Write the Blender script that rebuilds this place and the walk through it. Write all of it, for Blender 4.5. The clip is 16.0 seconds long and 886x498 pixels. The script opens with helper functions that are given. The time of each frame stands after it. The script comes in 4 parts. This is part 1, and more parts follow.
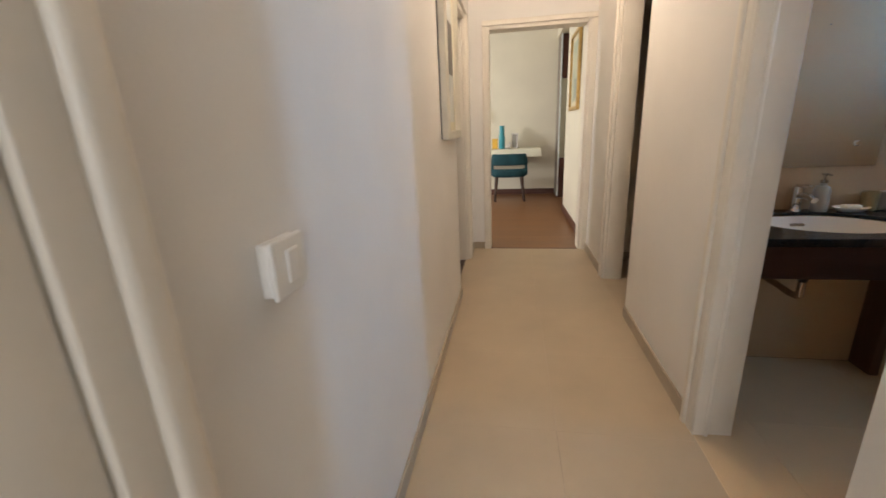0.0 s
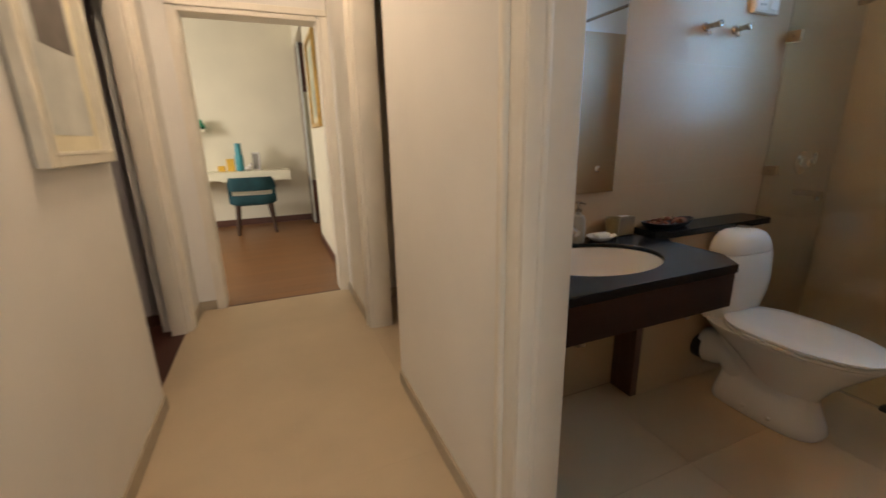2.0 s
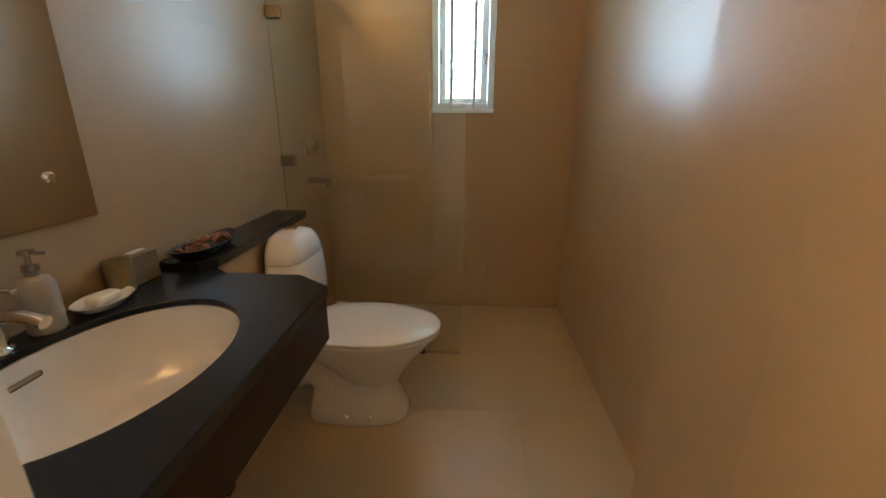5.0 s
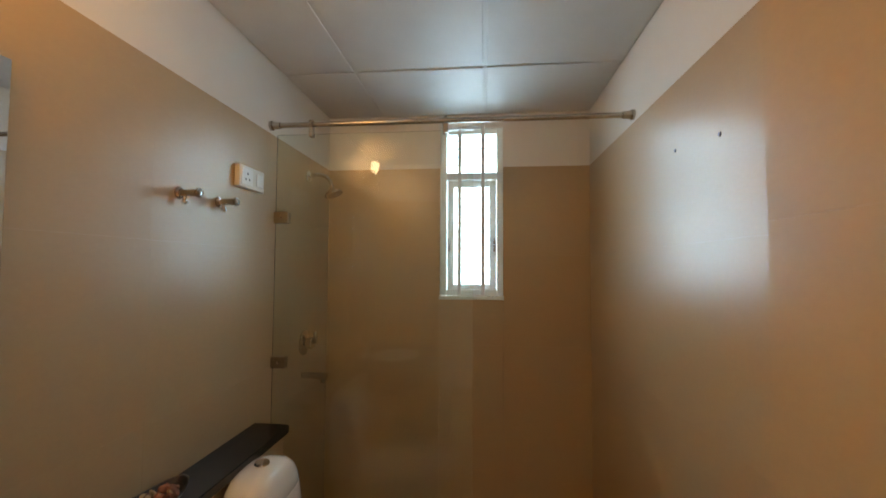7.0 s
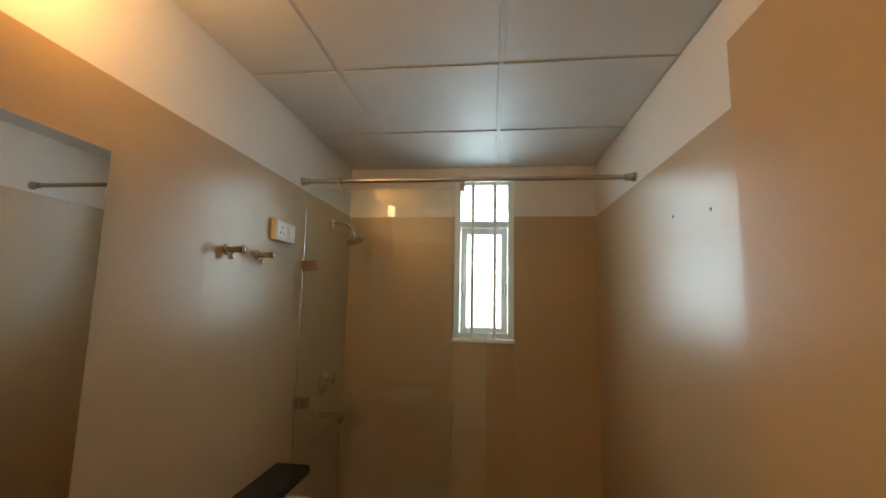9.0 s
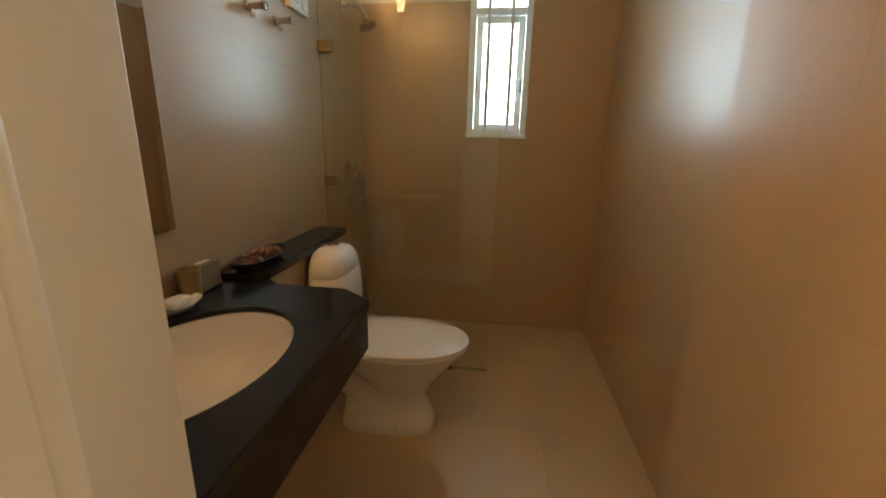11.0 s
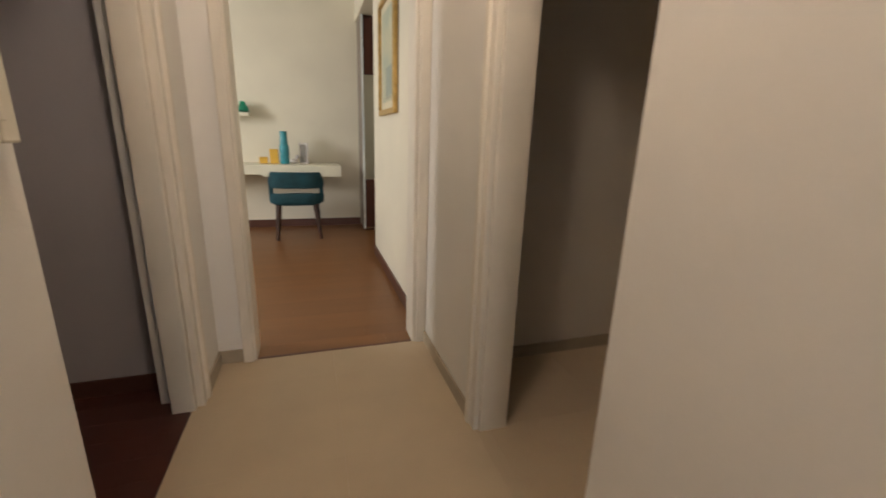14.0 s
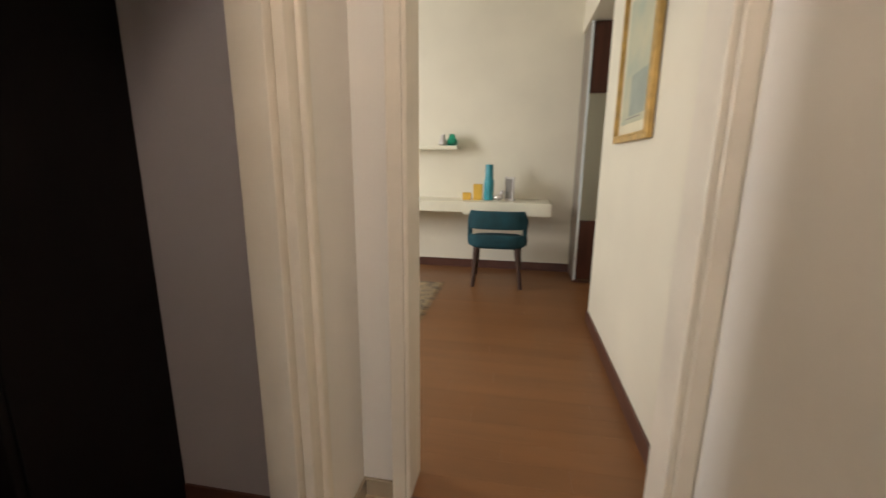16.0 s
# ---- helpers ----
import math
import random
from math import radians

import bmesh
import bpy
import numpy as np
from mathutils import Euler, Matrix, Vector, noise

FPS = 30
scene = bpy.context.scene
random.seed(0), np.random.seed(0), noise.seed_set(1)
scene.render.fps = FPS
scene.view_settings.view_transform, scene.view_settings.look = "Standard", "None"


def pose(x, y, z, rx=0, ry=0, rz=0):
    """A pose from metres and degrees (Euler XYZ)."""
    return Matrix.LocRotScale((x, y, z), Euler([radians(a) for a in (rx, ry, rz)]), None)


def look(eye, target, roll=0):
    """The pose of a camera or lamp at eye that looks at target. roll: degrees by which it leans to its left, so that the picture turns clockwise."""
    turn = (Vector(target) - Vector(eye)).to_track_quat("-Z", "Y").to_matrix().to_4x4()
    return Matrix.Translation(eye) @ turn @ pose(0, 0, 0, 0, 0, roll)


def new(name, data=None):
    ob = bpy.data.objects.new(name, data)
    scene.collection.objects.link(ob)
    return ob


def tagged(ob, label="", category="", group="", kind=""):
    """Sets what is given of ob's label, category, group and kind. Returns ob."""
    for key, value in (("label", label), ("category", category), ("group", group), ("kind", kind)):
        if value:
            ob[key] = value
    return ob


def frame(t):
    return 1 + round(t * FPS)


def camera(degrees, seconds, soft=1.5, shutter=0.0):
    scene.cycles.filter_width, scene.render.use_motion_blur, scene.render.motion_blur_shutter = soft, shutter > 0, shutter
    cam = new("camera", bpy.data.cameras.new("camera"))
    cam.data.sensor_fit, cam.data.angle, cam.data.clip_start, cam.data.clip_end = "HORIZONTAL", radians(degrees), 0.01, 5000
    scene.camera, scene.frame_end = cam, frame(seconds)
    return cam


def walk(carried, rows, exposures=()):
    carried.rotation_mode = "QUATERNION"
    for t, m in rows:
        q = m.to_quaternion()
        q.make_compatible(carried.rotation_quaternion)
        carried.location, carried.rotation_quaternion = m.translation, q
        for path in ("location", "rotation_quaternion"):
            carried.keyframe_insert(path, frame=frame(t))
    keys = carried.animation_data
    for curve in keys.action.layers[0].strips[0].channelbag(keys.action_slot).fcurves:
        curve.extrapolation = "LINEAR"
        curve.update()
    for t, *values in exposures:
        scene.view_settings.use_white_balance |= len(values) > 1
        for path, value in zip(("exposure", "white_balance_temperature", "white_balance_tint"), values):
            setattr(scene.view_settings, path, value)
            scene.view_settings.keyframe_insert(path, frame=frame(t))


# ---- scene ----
cam = camera(94.7, 16.0, 1.5, 0.35)
PATH = [
    (0, (0.374, 0.294, 1.224), (0.042, 2.183, 0.655), -2.6),
    (0.5, (0.45, 0.403, 1.229), (0.304, 2.322, 0.686), -2.4),
    (1, (0.54, 0.567, 1.241), (0.546, 2.498, 0.719), -2.0),
    (1.5, (0.55, 0.821, 1.225), (0.871, 2.727, 0.711), -1.1),
    (2, (0.601, 1.049, 1.22), (1.331, 2.835, 0.696), -1.3),
    (2.5, (0.726, 1.241, 1.184), (1.849, 2.806, 0.643), -1.5),
    (3, (0.819, 1.347, 1.185), (2.287, 2.557, 0.553), -2.0),
    (3.5, (0.888, 1.418, 1.163), (2.578, 2.186, 0.418), -3.1),
    (4, (0.935, 1.504, 1.17), (2.734, 1.871, 0.376), -1.3),
    (4.2, (0.96, 1.523, 1.174), (2.786, 1.782, 0.4), -0.8),
    (6.3, (1.212, 1.509, 1.336), (3.194, 1.666, 1.118), 0.1),
    (6.5, (1.244, 1.502, 1.376), (3.232, 1.676, 1.251), 0.1),
    (7, (1.27, 1.495, 1.437), (3.258, 1.694, 1.528), 0.3),
    (7.5, (1.265, 1.497, 1.482), (3.233, 1.716, 1.758), 0.7),
    (8, (1.224, 1.52, 1.562), (3.178, 1.734, 1.928), 0.9),
    (8.2, (1.211, 1.512, 1.569), (3.162, 1.741, 1.947), 1.2),
    (10.3, (1.001, 1.564, 1.319), (2.975, 1.762, 1.064), 1.2),
    (10.5, (0.993, 1.57, 1.299), (2.955, 1.76, 0.964), 1.4),
    (11, (0.966, 1.54, 1.231), (2.883, 1.785, 0.719), 1.3),
    (11.5, (0.88, 1.49, 1.185), (2.738, 1.823, 0.526), 1.8),
    (12, (0.803, 1.468, 1.174), (2.566, 1.996, 0.392), 1.9),
    (12.5, (0.744, 1.626, 1.177), (2.371, 2.542, 0.391), 1.2),
    (13, (0.619, 1.834, 1.15), (1.973, 3.143, 0.493), 2.1),
    (13.5, (0.51, 2.053, 1.172), (1.512, 3.677, 0.574), 2.2),
    (14, (0.488, 2.209, 1.189), (1.088, 4.044, 0.667), 1.9),
    (14.5, (0.556, 2.445, 1.222), (0.859, 4.367, 0.759), 1.5),
    (15, (0.575, 2.667, 1.236), (0.749, 4.613, 0.812), 1.3),
    (15.5, (0.534, 2.911, 1.252), (0.583, 4.87, 0.849), 1.1),
    (16, (0.504, 3.134, 1.244), (0.159, 5.059, 0.823), 0.5),
]
EXPOSURE = [(0, 0.12, 6500, 10), (1.0, 0.0, 6850, 10), (2.0, -0.03, 7300, 10.5), (3.0, 0.05, 7200, 10), (4.2, 0.12, 9000, 11), (6.3, 0.06, 9800, 12), (8.2, -0.28, 12000, 13.5),
            (10.5, -0.12, 12600, 13.5), (12.0, 0.0, 10300, 12), (13.0, -0.12, 7100, 10), (14.0, -0.25, 6500, 10), (15.0, 0.03, 6350, 10), (16, -0.15, 6400, 10)]
walk(cam, [(t, look(eye, target, roll)) for t, eye, target, roll in PATH], EXPOSURE)

# ---- world, lights ----
world = bpy.data.worlds.new("world")
scene.world = world
world.use_nodes = True
wn = world.node_tree
sky = wn.nodes.new("ShaderNodeTexSky")
sky.sky_type = "NISHITA"
sky.sun_disc = False
sky.sun_elevation = radians(40)
sky.sun_rotation = radians(200)
wn.links.new(sky.outputs[0], wn.nodes["Background"].inputs[0])
wn.nodes["Background"].inputs[1].default_value = 0.12


def area(name, m, sx, sy, watts, colour, spread=180):
    d = bpy.data.lights.new(name, "AREA")
    d.shape, d.size, d.size_y, d.energy, d.color = "RECTANGLE", sx, sy, watts, colour
    d.spread = radians(spread)
    ob = new(name, d)
    ob.matrix_world = m
    return ob


def bulb(name, p, watts, colour, r=0.03):
    d = bpy.data.lights.new(name, "POINT")
    d.energy, d.color, d.shadow_soft_size = watts, colour, r
    ob = new(name, d)
    ob.location = p
    return ob


DAY = (0.32, 0.595, 1.0)
WARM = (1.0, 0.56, 0.23)
area("bath_daylight", look((3.86, 1.567, 1.75), (0.0, 1.567, 1.0)), 0.36, 1.05, 30, DAY, 120)
area("bedroom_daylight", look((-3.17, 5.6, 1.75), (0.6, 7.0, 1.2)), 0.8, 1.2, 102, (0.97, 0.96, 0.93))
# added fill from behind the camera, set as daylight at a hall window
area("added_hall_daylight", look((0.9, -2.55, 1.6), (0.6, 2.0, 1.2)), 1.4, 1.5, 44, (0.88, 0.93, 1.0))
bulb("sconce_bulb", (1.66, 2.335, 2.20), 7.2, WARM)
# added bulb, placed to brighten the corridor walls
bulb("added_corridor_bulb", (0.45, 2.85, 2.56), 33, (1.0, 0.82, 0.66), 0.10)

# ---- materials ----


def mat(name, colour, rough=0.5, metal=0.0, vary=0.06, grain=0.03, scale=3.0, bump=0.05, bump_scale=60.0,
        stretch=(1, 1, 1), piece=0.0, spec=0.5, coat=0.0, second=None):
    """A surface with stains at one scale and grain at another; piece: how much single pieces differ."""
    m = bpy.data.materials.new(name)
    m.use_nodes = True
    nt = m.node_tree
    b = nt.nodes["Principled BSDF"]
    b.inputs["Metallic"].default_value = metal
    b.inputs["Specular IOR Level"].default_value = spec
    b.inputs["Coat Weight"].default_value = coat
    geo = nt.nodes.new("ShaderNodeNewGeometry")
    mp = nt.nodes.new("ShaderNodeMapping")
    mp.inputs["Scale"].default_value = stretch
    nt.links.new(geo.outputs["Position"], mp.inputs["Vector"])
    big = nt.nodes.new("ShaderNodeTexNoise")
    big.inputs["Scale"].default_value, big.inputs["Detail"].default_value = scale, 5
    fine = nt.nodes.new("ShaderNodeTexNoise")
    fine.inputs["Scale"].default_value, fine.inputs["Detail"].default_value = bump_scale, 4
    for n in (big, fine):
        nt.links.new(mp.outputs[0], n.inputs["Vector"])
    mix = nt.nodes.new("ShaderNodeMix")
    mix.data_type = "RGBA"
    lo = second or [c * (1 - 2 * vary) for c in colour]
    hi = [min(1, c * (1 + vary)) for c in colour]
    mix.inputs["A"].default_value, mix.inputs["B"].default_value = (*lo, 1), (*hi, 1)
    ramp = nt.nodes.new("ShaderNodeMapRange")
    ramp.inputs["From Min"].default_value, ramp.inputs["From Max"].default_value = 0.3, 0.7
    nt.links.new(big.outputs["Fac"], ramp.inputs["Value"])
    nt.links.new(ramp.outputs[0], mix.inputs["Factor"])
    val = nt.nodes.new("ShaderNodeMath")
    val.operation = "MULTIPLY_ADD"
    val.inputs[1].default_value, val.inputs[2].default_value = 2 * grain, 1 - grain
    nt.links.new(fine.outputs["Fac"], val.inputs[0])
    hsv = nt.nodes.new("ShaderNodeHueSaturation")
    nt.links.new(mix.outputs["Result"], hsv.inputs["Color"])
    last = val.outputs[0]
    if piece:
        info = nt.nodes.new("ShaderNodeObjectInfo")
        pv = nt.nodes.new("ShaderNodeMath")
        pv.operation = "MULTIPLY_ADD"
        pv.inputs[1].default_value, pv.inputs[2].default_value = 2 * piece, 1 - piece
        nt.links.new(info.outputs["Random"], pv.inputs[0])
        mul = nt.nodes.new("ShaderNodeMath")
        mul.operation = "MULTIPLY"
        nt.links.new(pv.outputs[0], mul.inputs[0])
        nt.links.new(last, mul.inputs[1])
        last = mul.outputs[0]
    nt.links.new(last, hsv.inputs["Value"])
    nt.links.new(hsv.outputs[0], b.inputs["Base Color"])
    rr = nt.nodes.new("ShaderNodeMapRange")
    rr.inputs["To Min"].default_value, rr.inputs["To Max"].default_value = rough * 0.9, min(1, rough * 1.12)
    nt.links.new(big.outputs["Fac"], rr.inputs["Value"])
    nt.links.new(rr.outputs[0], b.inputs["Roughness"])
    if bump:
        bp = nt.nodes.new("ShaderNodeBump")
        bp.inputs["Strength"].default_value, bp.inputs["Distance"].default_value = bump, 0.01
        nt.links.new(fine.outputs["Fac"], bp.inputs["Height"])
        nt.links.new(bp.outputs[0], b.inputs["Normal"])
    return m


def glass(name, colour=(1, 1, 1), rough=0.0):
    m = bpy.data.materials.new(name)
    m.use_nodes = True
    b = m.node_tree.nodes["Principled BSDF"]
    b.inputs["Base Color"].default_value = (*colour, 1)
    b.inputs["Transmission Weight"].default_value = 1
    b.inputs["Roughness"].default_value = rough
    b.inputs["IOR"].default_value = 1.5
    return m


def glowing(name, colour, strength):
    m = bpy.data.materials.new(name)
    m.use_nodes = True
    b = m.node_tree.nodes["Principled BSDF"]
    b.inputs["Base Color"].default_value = (*colour, 1)
    b.inputs["Emission Color"].default_value = (*colour, 1)
    b.inputs["Emission Strength"].default_value = strength
    return m


WALL = mat("cream_wall_paint", (0.76, 0.725, 0.675), 0.6, vary=0.03, grain=0.02, scale=1.7, bump=0.06, bump_scale=140)
# bedroom cream, yellowed to stand in for warm fill light
BEDWALL = mat("warmlit_cream_wall_paint", (0.77, 0.715, 0.59), 0.6, vary=0.03, grain=0.02, scale=1.7, bump=0.06, bump_scale=140)
# lilac-grey paint, taken darker to carry the side room's shade
LILAC = mat("shaded_lilac_grey_paint", (0.44, 0.405, 0.42), 0.65, vary=0.03, grain=0.02, scale=1.7, bump=0.06, bump_scale=140)
# cream wall paint with the side passage's shade put into its colour
SHADED_CREAM = mat("shaded_cream_wall_paint", (0.64, 0.585, 0.51), 0.65, vary=0.03, grain=0.02, scale=1.7, bump=0.06, bump_scale=140)
FRAME = mat("cream_gloss_paint", (0.75, 0.685, 0.585), 0.4, vary=0.04, grain=0.02, scale=4, bump=0.03, bump_scale=50)
CEIL = mat("ceiling_paint", (0.76, 0.74, 0.70), 0.7, vary=0.03, scale=2, bump=0.05, bump_scale=120)
PANEL = mat("ceiling_panel_board", (0.66, 0.635, 0.60), 0.6, vary=0.04, scale=3, bump=0.04, bump_scale=90)
GROUT = mat("grout", (0.45, 0.37, 0.27), 0.8, vary=0.1, scale=8)
BGROUT = mat("taupe_grout", (0.42, 0.305, 0.18), 0.6, vary=0.05, scale=8)
TILE = mat("beige_floor_tile", (0.48, 0.375, 0.255), 0.38, vary=0.05, grain=0.04, scale=2.4, bump=0.02, bump_scale=220, piece=0.02)
BFLOOR = mat("bath_floor_tile", (0.585, 0.432, 0.262), 0.41, vary=0.04, grain=0.05, scale=2.2, bump=0.03, bump_scale=200, piece=0.025)
BTILE = mat("satin_wall_tile", (0.49, 0.340, 0.200), 0.32, vary=0.015, grain=0.04, scale=1.6, bump=0.012, bump_scale=70,
            stretch=(1, 1, 1.6), piece=0.01)
SKIRT = mat("stone_skirting", (0.40, 0.33, 0.24), 0.4, vary=0.06, scale=6)
PLANK = mat("brown_laminate", (0.20, 0.088, 0.032), 0.34, spec=0.35, vary=0.05, grain=0.05, scale=3, bump=0.03, bump_scale=26,
            stretch=(0.35, 5, 1), piece=0.06)
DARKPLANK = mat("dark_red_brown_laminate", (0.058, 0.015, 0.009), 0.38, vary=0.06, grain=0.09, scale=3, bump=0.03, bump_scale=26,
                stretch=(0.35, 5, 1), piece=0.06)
DARKSKIRT = mat("dark_brown_skirting", (0.10, 0.040, 0.028), 0.4, vary=0.1, scale=6)
# dark wood pushed near black: deep shadow put into colour and low specular
SHADED_WOOD = mat("shaded_wardrobe_wood", (0.006, 0.0045, 0.0045), 0.6, spec=0.15, vary=0.15, grain=0.15, scale=5, stretch=(4, 4, 0.4))
REDWOOD = mat("red_brown_veneer", (0.085, 0.028, 0.018), 0.35, vary=0.15, grain=0.15, scale=5, stretch=(4, 4, 0.4))
GRANITE = mat("black_granite", (0.013, 0.013, 0.014), 0.22, vary=0.2, grain=0.3, scale=14, bump=0.01, bump_scale=420, spec=0.35)
APRON = mat("dark_wood_apron", (0.034, 0.014, 0.009), 0.42, spec=0.25, vary=0.15, grain=0.15, scale=6, stretch=(0.4, 4, 4))
BROWN = mat("brown_stained_support", (0.11, 0.045, 0.025), 0.5, vary=0.15, grain=0.15, scale=5, stretch=(4, 4, 0.5))
PORCELAIN = mat("white_porcelain", (0.82, 0.80, 0.76), 0.12, vary=0.012, grain=0.005, scale=3, bump=0.0, coat=0.4)
SEATW = mat("white_seat_plastic", (0.80, 0.78, 0.73), 0.20, vary=0.012, grain=0.005, scale=3, bump=0.0)
CHROME = mat("chrome", (0.72, 0.71, 0.70), 0.14, metal=1.0, vary=0.03, scale=10, bump=0.0)
STEEL = mat("brushed_steel", (0.50, 0.46, 0.42), 0.22, metal=1.0, vary=0.05, scale=20, bump=0.02)
BRASSY = mat("bronze_glass_clamp", (0.36, 0.28, 0.19), 0.36, metal=1.0, vary=0.05, scale=20, bump=0.02)
GLASS = glass("shower_glass", (0.91, 0.96, 0.91))
gt = GLASS.node_tree
lime = gt.nodes.new("ShaderNodeTexNoise")
lime.inputs["Scale"].default_value, lime.inputs["Detail"].default_value = 6, 6
lmap = gt.nodes.new("ShaderNodeMapping")
lmap.inputs["Scale"].default_value = (1, 2.5, 0.5)
gt.links.new(gt.nodes.new("ShaderNodeNewGeometry").outputs["Position"], lmap.inputs["Vector"])
gt.links.new(lmap.outputs[0], lime.inputs["Vector"])
film = gt.nodes.new("ShaderNodeMapRange")
film.inputs["From Min"].default_value, film.inputs["From Max"].default_value = 0.3, 0.7
film.inputs["To Min"].default_value, film.inputs["To Max"].default_value = 0.997, 0.975
gt.links.new(lime.outputs["Fac"], film.inputs["Value"])
gt.links.new(film.outputs[0], gt.nodes["Principled BSDF"].inputs["Transmission Weight"])
PANE = glass("window_pane", (0.92, 0.98, 0.97))
EMERALD = glass("green_glass", (0.10, 0.62, 0.50))
MIRROR = mat("silvered_mirror", (0.80, 0.84, 0.86), 0.015, metal=1.0, vary=0.005, grain=0.0, bump=0.0)
WINFRAME = mat("pale_window_paint", (0.80, 0.87, 0.85), 0.4, vary=0.04, scale=8)
# pale colour stands in for window glare washing over the bars
BAR = mat("glare_lightened_bar_paint", (0.78, 0.77, 0.75), 0.5, vary=0.06, scale=9)
LOUVRE = mat("aluminium_louvre", (0.80, 0.86, 0.88), 0.4, vary=0.04, scale=9)
CLOUDY = mat("cloudy_bottle_plastic", (0.38, 0.35, 0.29), 0.35, vary=0.03, scale=12, bump=0.0)
PLASTIC = mat("white_switch_plastic", (0.80, 0.78, 0.74), 0.35, vary=0.015, scale=6, bump=0.0)
IVORY = mat("ivory_plastic", (0.72, 0.68, 0.60), 0.35, vary=0.02, scale=6, bump=0.0)
DESKW = mat("cream_lacquer", (0.78, 0.74, 0.60), 0.35, vary=0.03, scale=4, bump=0.01)
TEAL = mat("teal_velvet", (0.008, 0.056, 0.074), 0.85, vary=0.15, grain=0.12, scale=9, bump=0.3, bump_scale=260)
LEG = mat("dark_stained_beech", (0.055, 0.026, 0.018), 0.4, vary=0.15, scale=9, stretch=(3, 3, 0.5))
VASE = mat("teal_ceramic", (0.045, 0.29, 0.36), 0.36, vary=0.08, scale=12, bump=0.03)
YELLOW = mat("mustard_card", (0.72, 0.43, 0.06), 0.5, vary=0.05, scale=9)
SILVER = mat("silver_ornament", (0.62, 0.58, 0.56), 0.38, metal=0.7, vary=0.06, scale=14)
TAUPEB = mat("taupe_cabinet_board", (0.24, 0.20, 0.165), 0.45, vary=0.06, scale=6)
GREY = mat("grey_photo_frame", (0.20, 0.18, 0.165), 0.45, vary=0.06, scale=9)
GOLD = mat("gilt_frame", (0.60, 0.39, 0.13), 0.38, metal=0.35, vary=0.15, grain=0.1, scale=18, bump=0.2, bump_scale=120)
WHITEFRAME = mat("cream_picture_frame", (0.72, 0.66, 0.54), 0.4, vary=0.05, scale=9, bump=0.05)
MAT_CARD = mat("picture_mount", (0.66, 0.60, 0.44), 0.7, vary=0.04, scale=5)
ART1 = mat("pale_print", (0.50, 0.50, 0.46), 0.5, vary=0.2, scale=5, second=(0.40, 0.41, 0.39))
ART_DARK = mat("print_dark_patch", (0.12, 0.10, 0.09), 0.5, vary=0.2, scale=9)
ART2 = mat("faded_green_print", (0.50, 0.47, 0.33), 0.6, vary=0.1, scale=5, second=(0.36, 0.42, 0.34))
ART2B = mat("grey_green_print", (0.33, 0.37, 0.32), 0.6, vary=0.1, scale=7)
RUGM = mat("tufted_rug", (0.31, 0.23, 0.13), 0.95, vary=0.3, grain=0.4, scale=11, bump=0.8, bump_scale=90, second=(0.13, 0.10, 0.08))
SOAP = mat("cream_soap", (0.76, 0.72, 0.60), 0.45, vary=0.03, scale=12)
OLIVE = mat("olive_tumbler", (0.30, 0.22, 0.10), 0.45, vary=0.12, scale=14)
BEIGE = mat("beige_tissue_box", (0.23, 0.17, 0.10), 0.55, vary=0.06, scale=9)
TRAYM = mat("black_lacquer_tray", (0.016, 0.014, 0.014), 0.36, vary=0.1, scale=9)
PETAL = mat("dried_petals", (0.27, 0.095, 0.045), 0.7, vary=0.3, grain=0.3, scale=40, piece=0.4, second=(0.11, 0.035, 0.02))
HUSK = mat("dried_husks", (0.46, 0.33, 0.19), 0.7, vary=0.2, grain=0.2, scale=40)
BLACK = mat("black_rubber", (0.02, 0.018, 0.016), 0.5, vary=0.1, scale=9)
SCONCE_GLASS = glowing("lit_frosted_glass", (1.0, 0.82, 0.58), 20)
# glow for the added corridor lamp
LAMP_GLASS = glowing("lit_opal_glass", (1.0, 0.82, 0.60), 6)

# ---- mesh helpers ----


def box(bm, x0, x1, y0, y1, z0, z1, bevel=0.0, seg=2):
    r = bmesh.ops.create_cube(bm, size=1)
    vs = r["verts"]
    bmesh.ops.scale(bm, vec=(x1 - x0, y1 - y0, z1 - z0), verts=vs)
    bmesh.ops.translate(bm, vec=((x0 + x1) / 2, (y0 + y1) / 2, (z0 + z1) / 2), verts=vs)
    if bevel:
        es = list({e for v in vs for e in v.link_edges})
        bmesh.ops.bevel(bm, geom=es, offset=bevel, segments=seg, affect="EDGES", profile=0.5)
    return bm


def boxes(*rows, bevel=0.0):
    bm = bmesh.new()
    for r in rows:
        box(bm, *r, bevel=bevel)
    return bm


def tube(bm, p, q, r0, r1=None, n=20):
    """A round bar from p to q."""
    p, q = Vector(p), Vector(q)
    m = Matrix.Translation((p + q) / 2) @ (q - p).to_track_quat("Z", "Y").to_matrix().to_4x4()
    bmesh.ops.create_cone(bm, cap_ends=True, segments=n, radius1=r0, radius2=r0 if r1 is None else r1,
                          depth=(q - p).length, matrix=m)
    return bm


def ball(bm, c, r, s=(1, 1, 1), n=16):
    bmesh.ops.create_uvsphere(bm, u_segments=n, v_segments=max(6, n // 2), radius=r,
                              matrix=Matrix.Translation(c) @ Matrix.Diagonal((*s, 1)))
    return bm


